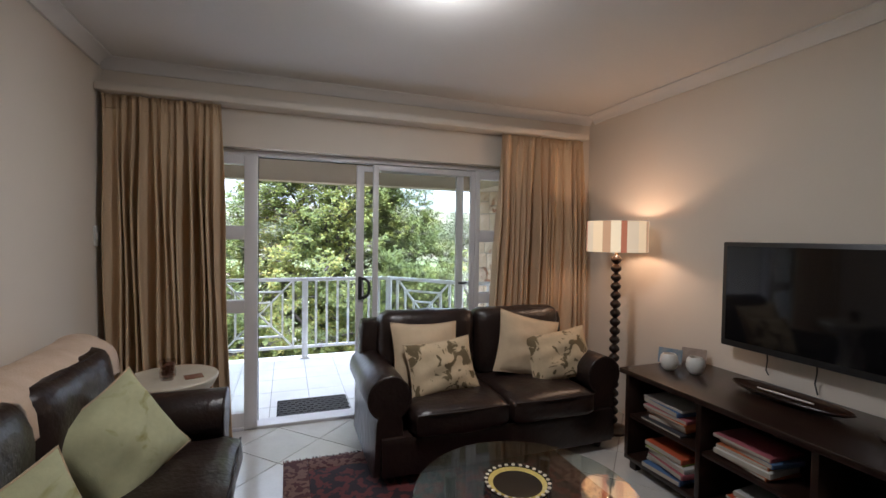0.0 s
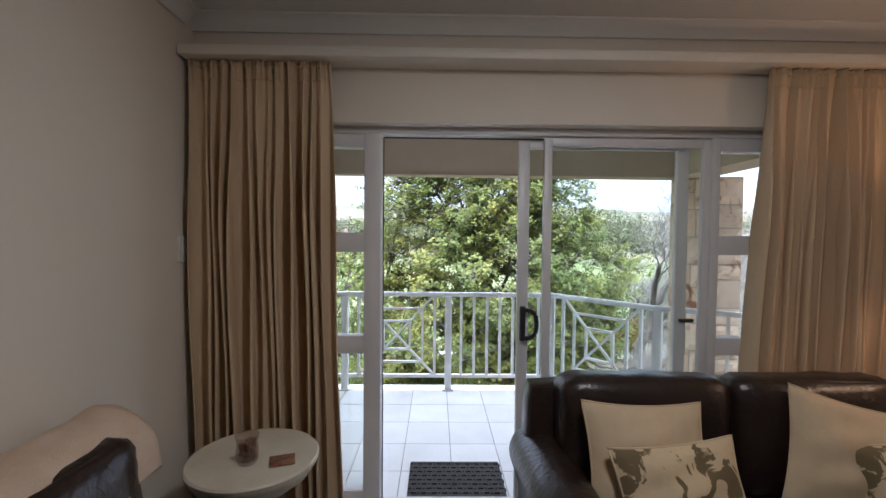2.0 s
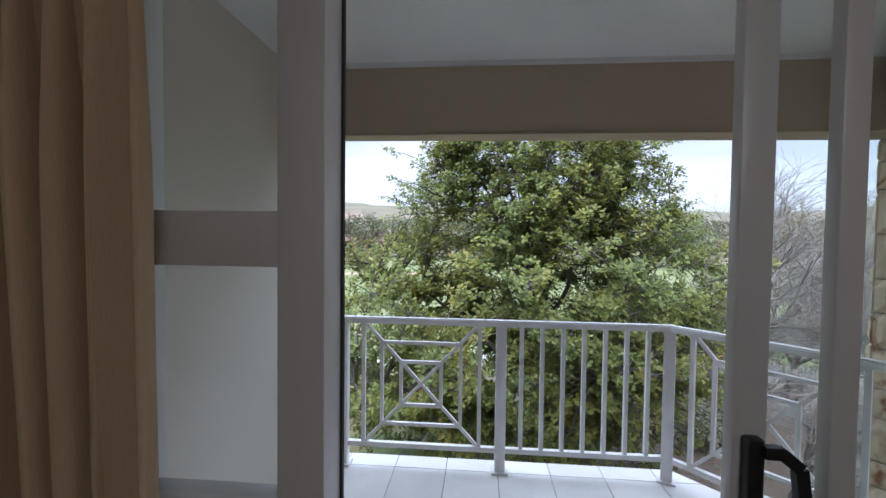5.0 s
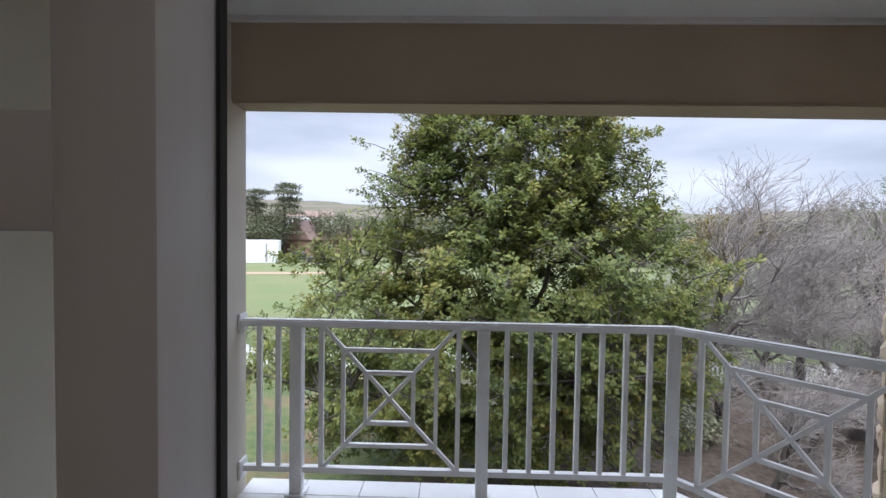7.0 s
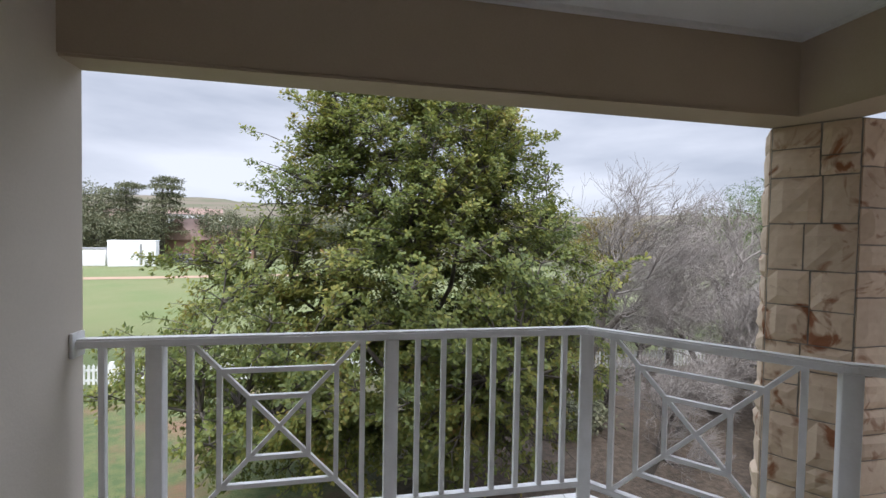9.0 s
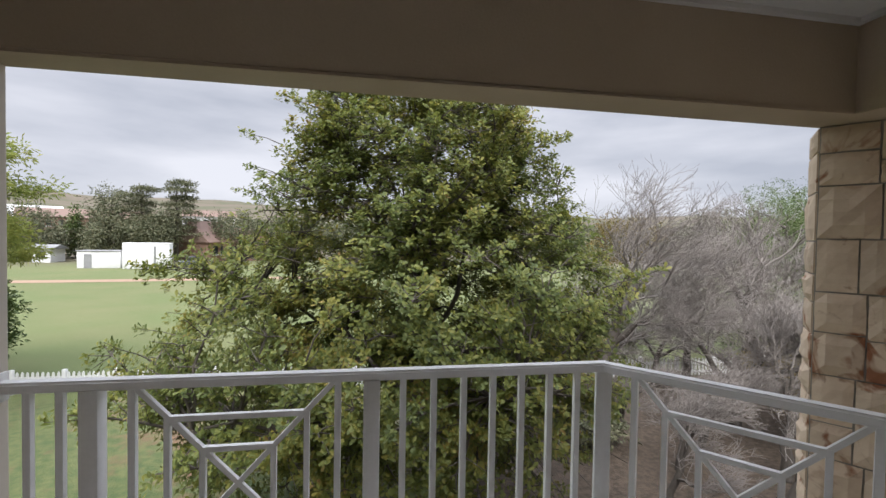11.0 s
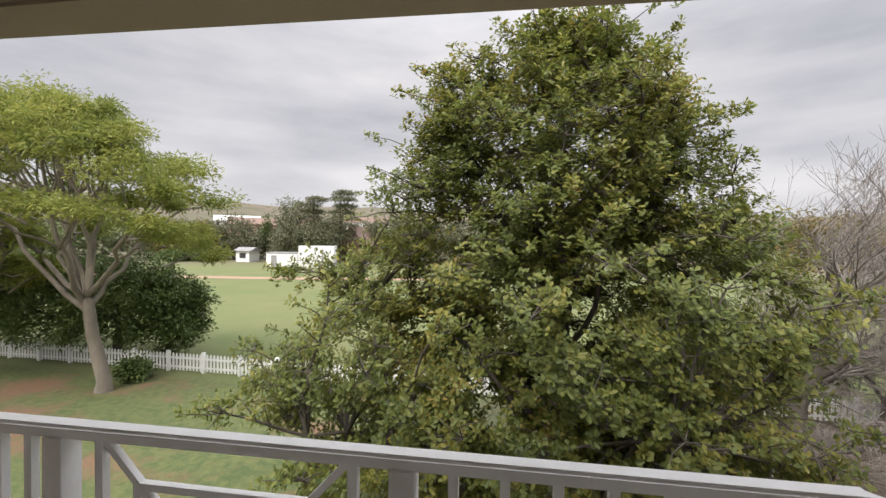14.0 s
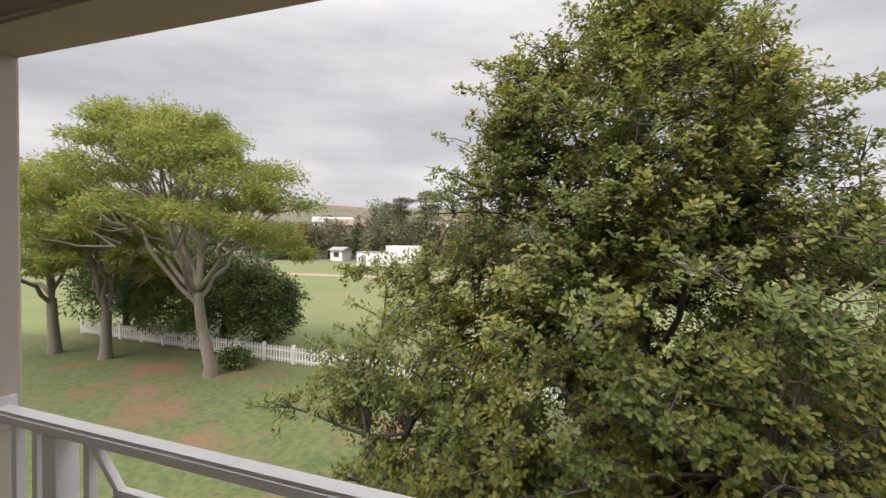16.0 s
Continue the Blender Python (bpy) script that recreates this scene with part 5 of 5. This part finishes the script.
def bare_tree(at, height, seed, label, lean=(0.0, 0.0), levels=5, kids=4, spread=0.95):
    """A leafless tree: limbs that fork again and again into fine twigs."""
    ob = thing("bare_tree", at, label, "tree", "bare winter trees")
    rnd = random.Random(seed)
    thick, thin = [], []
    def grow(p, way, L, r, level):
        q = p + way * L
        steps = 4 if level < 3 else 2
        line = bent(p, q, r, r * 0.62, steps, rnd, 0.16)
        (thick if level < 2 else thin).append(line)
        if level >= levels:
            return
        for k in range(kids + (1 if level in (2, 3) else 0)):
            s = rnd.uniform(0.45, 1.0)
            o = line[min(steps, max(1, round(s * steps)))][0]
            d = (way + Vector((rnd.uniform(-1, 1) + lean[0] * 0.5, rnd.uniform(-1, 1) + lean[1] * 0.5, rnd.uniform(-0.45, 0.75))) * spread).normalized()
            grow(o, d, L * rnd.uniform(0.58, 0.82), r * rnd.uniform(0.42, 0.6), level + 1)
    grow(Vector((0, 0, 0)), Vector((lean[0] * 0.4, lean[1] * 0.4, 1)).normalized(), height * 0.30, height * 0.026, 0)
    v, f = tubes(thick, 7)
    add_part("trunk", v, f, M_BARK, ob, "dark leaning trunk and main limbs", True)
    for line in thin:
        for i, (p, r) in enumerate(line):
            line[i] = (p, max(r * 0.62, 0.003))
    v, f = tubes(thin, 3)
    add_part("twig_tangle", v, f, M_TWIG, ob, "tangle of bare grey twigs")
    return ob


for x, y, h, sd, lean in ((6.65, 17.2, 7.7, 31, (0.5, -0.2)), (12.6, 18.6, 7.8, 33, (0.0, 0.0)), (17.2, 22.0, 8.6, 35, (0.1, 0))):
    bare_tree((x, y, GROUND), h, sd, "tall open leafless tree with fine bare twigs", lean, 6 if sd == 31 else 5, 4, 0.95)
for x, y, h, sd, lean in ((9.2, 15.4, 5.4, 32, (0.1, 0.1)), (11.2, 22.6, 5.6, 34, (-0.3, 0)), (8.2, 13.2, 4.4, 36, (0.4, 0.2)), (15.0, 15.5, 5.4, 37, (-0.3, 0.1)), (22.0, 26.0, 6.0, 38, (0, 0)), (8.0, 20.6, 5.2, 61, (0.2, 0)), (14.2, 24.6, 5.6, 62, (0, 0)), (10.6, 18.8, 5.2, 63, (0.2, 0)), (18.8, 19.0, 5.6, 64, (-0.2, 0)), (15.4, 20.2, 5.4, 65, (0, 0.1))):
    bare_tree((x, y, GROUND), h, sd, "bare grey leafless tree with a tangle of twigs", lean, 6 if sd in (32, 36) else 5, 4, 1.1)
for x, y, h, sd in ((7.4, 14.4, 3.6, 41), (9.8, 13.0, 3.8, 42), (12.2, 14.6, 4.4, 43), (8.8, 18.0, 4.2, 44), (10.8, 16.8, 5.0, 45), (13.5, 12.6, 4.5, 46), (6.2, 15.4, 3.0, 47), (5.6, 12.9, 2.6, 48), (7.0, 12.1, 3.0, 49), (6.5, 13.8, 3.2, 40), (8.6, 11.6, 3.4, 39)):
    bare_tree((x, y, GROUND), h, sd, "low leafless grey thicket of crossing twigs", (0.5, -0.2), 5, 4, 1.35)
for k, (x, y, R, H, m) in enumerate(((10.6, 14.2, 1.2, 1.8, L_AUTUMN), (13.2, 13.6, 1.5, 2.6, L_OLIVE), (9.0, 20.6, 1.5, 2.0, L_OLIVE), (14.6, 20.0, 2.0, 3.0, L_OLIVE), (18.0, 17.5, 2.4, 4.4, L_OLIVE), (7.4, 19.9, 1.2, 1.3, L_AUTUMN), (12.0, 16.6, 1.2, 1.5, L_AUTUMN), (20.5, 21.0, 2.5, 6.2, L_DARK), (5.2, 15.2, 0.9, 0.8, L_OLIVE), (3.0, 15.6, 0.8, 0.7, L_OLIVE), (26.5, 30.0, 3.2, 8.4, L_DARK), (31.0, 34.0, 3.2, 8.0, L_DARK))):
    bushy("shrub", (x, y, GROUND), R, H, 50 + k, m, int(260 * R * R) + 120, 0.11, "loose olive and yellow shrub among bare trees", "shrub", "shrubs", 0.05)

# far trees, each named by what it looks like
FAR = [(-28.4, 80, 3.6, 12.2, L_OLIVE, "cedar"), (-33.3, 80, 3.4, 11.0, L_OLIVE, "cedar"), (-38.6, 82, 2.9, 11.6, L_OLIVE, "round"), (-44.5, 84, 0.7, 8.8, L_DARK, "column"), (-48.5, 80, 4.0, 8.6, L_OLIVE, "round"),
       (-42.0, 86, 4.6, 7.6, L_OLIVE, "round"), (-36.0, 78, 3.4, 7.4, L_OLIVE, "round"), (-30.6, 78, 3.6, 7.8, L_OLIVE, "round"), (-53.0, 78, 3.2, 6.6, L_AUTUMN, "round"), (-57.0, 76, 3.6, 6.2, L_AUTUMN, "round"), (-62.0, 76, 4.0, 8.2, L_OLIVE, "round"),
       (-24.6, 86, 3.2, 8.0, L_OLIVE, "round"), (-20.5, 84, 3.8, 8.2, L_OLIVE, "round"), (-15.0, 88, 4.2, 7.6, L_OLIVE, "round"), (-9.0, 86, 4.2, 7.0, L_OLIVE, "round"), (-3.0, 90, 4.4, 7.4, L_OLIVE, "round"), (4.0, 88, 4.6, 7.6, L_OLIVE, "round"), (12.0, 84, 4.8, 8.0, L_OLIVE, "round"),
       (20.0, 78, 5.0, 8.4, L_OLIVE, "round"), (28.0, 70, 5.0, 8.6, L_OLIVE, "round"), (36.0, 62, 5.0, 8.6, L_AUTUMN, "round"), (43.0, 54, 5.0, 9.0, L_OLIVE, "round"), (50.0, 48, 5.4, 9.0, L_OLIVE, "round"), (-68.0, 70, 4.4, 9.0, L_DARK, "round"), (-75.0, 62, 4.6, 9.0, L_OLIVE, "round"), (-50.5, 74.5, 1.8, 2.2, L_DARK, "round"), (-54.5, 72.5, 2.2, 1.6, L_DARK, "round")]
for k, (x, y, R, H, m, kind) in enumerate(FAR):
    if kind == "cedar":
        ob = thing("cedar_tree", (x, y, GROUND), "tall dark cedar with flat tiers of branches", "tree", "far trees")
        rs, rnd = np.random.RandomState(k), random.Random(k)
        v, f = tubes([[((0, 0, 0), 0.4), ((0.1, 0, H * 0.6), 0.2), ((0, 0, H * 0.97), 0.06)]], 6)
        add_part("trunk", v, f, M_BARK, ob, smooth=True)
        pts = []
        for t in range(8):
            z = H * (0.34 + 0.64 * t / 7)
            rr = R * (1.0 - 0.45 * t / 7) * rnd.uniform(0.7, 1.15)
            ox, oy = rnd.uniform(-0.8, 0.8), rnd.uniform(-0.8, 0.8)
            n = 150
            a, q = rs.uniform(0, 6.283, n), np.sqrt(rs.uniform(0, 1, n))
            pts.append(np.stack([ox + rr * q * np.cos(a), oy + rr * q * np.sin(a), z + rs.normal(0, 0.14, n) + 0.3 * (1 - q)], 1))
        v, f = leaves(rs, np.concatenate(pts), 6, 0.35, 0.38, 0.16)
        add_part("crown", v, f, m, ob)
    else:
        bushy("far_tree", (x, y, GROUND), R, H, 80 + k, m, 520 if R > 1 else 160, 0.42, "distant rounded tree at the edge of the field", "tree", "far trees", 0.04, True)
rs = np.random.RandomState(77)
pts = []
for k in range(900):
    a = rs.uniform(radians(25), radians(155))
    d = rs.uniform(95, 330)
    x, y = d * math.cos(a), d * math.sin(a)
    z = ground_height(x, y)
    R = rs.uniform(1.6, 3.4)
    n = 34
    e = rs.normal(size=(n, 3))
    e /= np.linalg.norm(e, axis=1)[:, None]
    pts.append(np.array([x, y, z + R * 0.8]) + e * np.array([R, R, R * 0.95]) * rs.uniform(0.5, 1, (n, 1)))
v, f = leaves(rs, np.concatenate(pts), 5, 0.9, 1.1, 0.8)
woods = tagged(new("far_woods", raw_mesh("far_woods", v, f, L_OLIVE)), "olive and brown woods spread over the far slopes", "woods", kind="stuff")

# ---------------------------------------------------------------- fence, sheds, houses
fence = thing("picket_fence", (0, 19.3, GROUND), "low white picket fence along the playing field", "fence")


def fence_y(x):
    return 0.35 - 0.034 * (x + 8)


pk = bpy.data.meshes.new("picket")
bm = bmesh.new()
o = [(-0.032, 0.06), (0.032, 0.06), (0.032, 0.56), (0.0, 0.61), (-0.032, 0.56)]
lo = [bm.verts.new((x, -0.009, z)) for x, z in o]
hi = [bm.verts.new((x, 0.009, z)) for x, z in o]
bm.faces.new(lo)
bm.faces.new(hi[::-1])
for i in range(5):
    bm.faces.new((lo[i], lo[(i + 1) % 5], hi[(i + 1) % 5], hi[i]))
bmesh.ops.recalc_face_normals(bm, faces=bm.faces)
bm.to_mesh(pk)
bm.free()
pk.materials.append(M_FENCE)
for k in range(272):
    x = -20.0 + k * 0.122
    ob = new("picket", pk)
    ob.parent = fence
    ob.matrix_basis = pose(x, fence_y(x) - 0.03, random.uniform(-0.008, 0.008), 0, random.uniform(-1, 1), -2)
for z in (0.16, 0.44):
    part("rail", bar(bmesh.new(), (-20.1, fence_y(-20.1), z), (13.3, fence_y(13.3), z), 0.03, 0.06), M_FENCE, fence, smooth=False)
for k in range(27):
    x = -20.0 + k * 1.27
    b = bx(x - 0.05, x + 0.05, fence_y(x) - 0.05, fence_y(x) + 0.05, 0.0, 0.66, bevel=0.01)
    part("post", b, M_FENCE, fence)

shed = thing("white_container", (-26.0, 66.0, GROUND), "white site container at the field's edge", "container", rz=14)
part("body", bx(-2.4, 2.4, -1.3, 1.3, 0.0, 3.0, bevel=0.05), M_WHITEWALL, shed)
part("door", bx(0.75, 1.0, -1.33, -1.29, 0.2, 2.7), M_GREYROOF, shed)
part("roof", bx(-2.45, 2.45, -1.35, 1.35, 3.0, 3.1, bevel=0.03), M_WHITEWALL, shed)
shed = thing("low_shed", (-31.3, 66.5, GROUND), "low white shed with a grey door", "shed", rz=8)
part("body", bx(-2.2, 2.2, -1.2, 1.2, 0.0, 2.0, bevel=0.03), M_WHITEWALL, shed)
part("roof", bx(-2.3, 2.3, -1.3, 1.3, 2.0, 2.12, bevel=0.02), M_GREYROOF, shed)
part("door", bx(-1.5, -0.7, -1.23, -1.19, 0.0, 1.7), M_GREYROOF, shed)


def house(at, w, d, h, roof_h, wall, roof, label, rz=0, n=3):
    ob = thing("house", at, label, "house", "far houses", rz)
    part("wall", bx(-w / 2, w / 2, -d / 2, d / 2, 0, h), wall, ob, smooth=False)
    bm = bmesh.new()
    e = 0.4
    a = [bm.verts.new(p) for p in ((-w / 2 - e, -d / 2 - e, h), (w / 2 + e, -d / 2 - e, h), (w / 2 + e, d / 2 + e, h), (-w / 2 - e, d / 2 + e, h), (-w / 2 - e, 0, h + roof_h), (w / 2 + e, 0, h + roof_h))]
    for q in ((0, 1, 5, 4), (2, 3, 4, 5), (0, 4, 3), (1, 2, 5), (0, 3, 2, 1)):
        bm.faces.new([a[i] for i in q])
    part("roof", bm, roof, ob, smooth=False)
    for k in range(n):
        x = -w / 2 + w * (k + 0.5) / n
        win = part("window", bx(x - 0.55, x + 0.55, -d / 2 - 0.05, -d / 2 + 0.02, h * 0.35, h * 0.8), M_DARKPANE, ob, smooth=False)
        part("sill", bx(x - 0.65, x + 0.65, -d / 2 - 0.12, -d / 2 + 0.02, h * 0.31, h * 0.349), M_WHITEWALL, win, smooth=False)
    return ob


house((-25.5, 84.0, GROUND), 6.5, 6, 3.0, 3.4, M_BRICKWALL, M_ROOF, "brown brick house with a steep gable", 70, 2)
house((-20.5, 86.0, GROUND), 8, 6, 3.0, 2.4, M_BRICKWALL, M_ROOF, "low red-brown brick house", 8, 4)
house((-43.5, 76.5, GROUND), 2.4, 3, 1.9, 0.6, M_WHITEWALL, M_GREYROOF, "small pale outbuilding among trees", 0, 1)
for x, y, w, h, wl_, rf_ in ((-95, 175, 22, 3.4, M_WHITEWALL, M_GREYROOF), (-118, 185, 18, 4, M_WHITEWALL, M_WHITEWALL), (-74, 150, 16, 4, M_BRICKWALL, M_ROOF), (-88, 150, 16, 4, M_BRICKWALL, M_ROOF), (-60, 190, 18, 5, M_WHITEWALL, M_ROOF)):
    house((x, y, ground_height(x, y) + 1.5), w, 9, h, 2.5, wl_, rf_, "long pale building far off on the slope", math.degrees(math.atan2(y, x)) - 90, 6)

car = thing("parked_car", (-21.5, 68.5, GROUND), "dark grey car parked beside the field", "car", rz=20)
bm = box(bmesh.new(), -2.0, 2.0, -0.85, 0.85, 0.3, 0.85, 0.12, 3)
part("body", bm, M_CAR, car)
bm = box(bmesh.new(), -1.2, 0.9, -0.75, 0.75, 0.80, 1.42, 0.2, 3)
part("cabin", bm, M_DARKPANE, car)
for sx in (-1.25, 1.25):
    for sy in (-0.86, 0.86):
        bm = lathe(bmesh.new(), [(0.0, -0.1), (0.28, -0.1), (0.31, -0.06), (0.31, 0.06), (0.28, 0.1), (0.0, 0.1)], 20)
        bmesh.ops.transform(bm, matrix=pose(sx, sy, 0.31, 90, 0, 0), verts=bm.verts[:])
        part("wheel", bm, M_RUBBER, car)

# ---------------------------------------------------------------- pieces: stones and tiles
def stone_mesh(seed, w, h):
    rnd = random.Random(seed)
    bm = bmesh.new()
    n, m = 4, 4
    d = rnd.uniform(0.016, 0.034)
    g = []
    for i in range(n + 1):
        for j in range(m + 1):
            u, v = i / n, j / m
            edge = i in (0, n) or j in (0, m)
            y = -(0.008 if edge else d * rnd.uniform(0.75, 1.15))
            x, z = w * u, h * v
            if edge:
                x += rnd.uniform(-0.002, 0.002)
                z += rnd.uniform(-0.002, 0.002)
            g.append(bm.verts.new((x, y, z)))
    for i in range(n):
        for j in range(m):
            a = i * (m + 1) + j
            bm.faces.new((g[a], g[a + m + 1], g[a + m + 2], g[a + 1]))
    rim = [g[i * (m + 1)] for i in range(n + 1)] + [g[n * (m + 1) + j] for j in range(1, m + 1)] + [g[i * (m + 1) + m] for i in range(n - 1, -1, -1)] + [g[j] for j in range(m - 1, 0, -1)]
    back = [bm.verts.new((p.co.x, 0.02, p.co.z)) for p in rim]
    for i in range(len(rim)):
        k = (i + 1) % len(rim)
        bm.faces.new((rim[i], back[i], back[k], rim[k]))
    me = bpy.data.meshes.new("stone")
    bmesh.ops.recalc_face_normals(bm, faces=bm.faces)
    bm.to_mesh(me)
    bm.free()
    me.materials.append(M_STONE)
    return me


def lay_stones(corner, turn, width, z0, z1, seed):
    rnd = random.Random(seed)
    spans = []
    def split(x, z, w, h):
        if (w > 0.30 or h > 0.30) and not (w < 0.16 and h < 0.42):
            if w > h * 0.9 and w > 0.2:
                k = rnd.uniform(0.35, 0.65) * w
                split(x, z, k, h)
                split(x + k, z, w - k, h)
            else:
                k = rnd.uniform(0.36, 0.64) * h
                split(x, z, w, k)
                split(x, z + k, w, h - k)
        else:
            spans.append((x, z, w, h))
    z = z0
    while z < z1 - 0.05:
        h = min(rnd.choice((0.15, 0.28, 0.36, 0.44)), z1 - z)
        if z1 - z - h < 0.12:
            h = z1 - z
        split(0, z, width, h)
        z += h
    for i, (x, z, w, h) in enumerate(spans):
        ob = new("stone", stone_mesh(seed * 100 + i, w - 0.009, h - 0.009))
        ob.parent = pier
        ob.matrix_basis = pose(corner[0], corner[1], 0, 0, 0, turn) @ pose(x + 0.0045, 0, z + 0.0045)


lay_stones((2.998, 8.44), math.degrees(math.atan2(8.112 - 8.44, 3.24 - 2.998)), 0.408, -0.6, BEAM - 0.004, 3)
lay_stones((3.24, 8.112), 0, 0.29, -0.6, BEAM - 0.004, 7)
lay_stones((3.20, 8.66), math.degrees(math.atan2(8.44 - 8.66, 2.998 - 3.20)), 0.298, -0.6, BEAM - 0.004, 9)


def tile(poly, z, mat, parent):
    """One tile, its top edge eased, from a convex outline."""
    cx, cy = sum(p[0] for p in poly) / len(poly), sum(p[1] for p in poly) / len(poly)
    inner = [(p[0] + (cx - p[0]) * 0.012, p[1] + (cy - p[1]) * 0.012) for p in poly]
    bm = bmesh.new()
    rows = [[bm.verts.new((x, y, zz)) for x, y in q] for q, zz in ((poly, z - 0.012), (poly, z - 0.0012), (inner, z))]
    n = len(poly)
    for a, b in zip(rows, rows[1:]):
        for i in range(n):
            bm.faces.new((a[i], a[(i + 1) % n], b[(i + 1) % n], b[i]))
    bm.faces.new(rows[2])
    me = bpy.data.meshes.new("tile")
    bm.to_mesh(me)
    bm.free()
    me.materials.append(mat)
    ob = new("tile", me)
    ob.parent = parent
    return ob


room_floor = bpy.data.objects["floor"]
S, J = 0.40, 0.0025
c45 = math.sqrt(0.5)
for i in range(-14, 15):
    for j in range(-14, 15):
        q = []
        for a, b in ((i * S + J, j * S + J), ((i + 1) * S - J, j * S + J), ((i + 1) * S - J, (j + 1) * S - J), (i * S + J, (j + 1) * S - J)):
            q.append((0.668 + (a - b) * c45, 5.912 + (a + b) * c45))
        ring = [(WEST, SOUTH), (EAST, SOUTH), (EAST, F0 - 0.011), (WEST, F0 - 0.011)]
        for k in range(4):
            q = clip(q, ring[k], ring[(k + 1) % 4]) if q else q
        if len(q) >= 3 and max(p[1] for p in q) > 2.4:
            tile(q, 0.0, M_TILE_IN, room_floor)
structure("floor_rear", bx(WEST, EAST, SOUTH, 2.45, -0.006, -0.002), M_TILE_IN, "rear part of the tiled floor", "floor")
TX, TY = 0.343, 0.39
for i in range(-5, 14):
    for j in range(-6, 4):
        x, y = 0.30 + i * TX, 7.925 + j * TY
        for ring in (SLAB_A, SLAB_B):
            q = [(x + J, y + J), (x + TX - J, y + J), (x + TX - J, y + TY - J), (x + J, y + TY - J)]
            for k in range(len(ring)):
                q = clip(q, ring[k], ring[(k + 1) % len(ring)]) if q else q
            if len(q) >= 3 and min(p[1] for p in q) > F1 - 0.01:
                tile(q, BFLOOR, M_TILE_OUT, balcony)
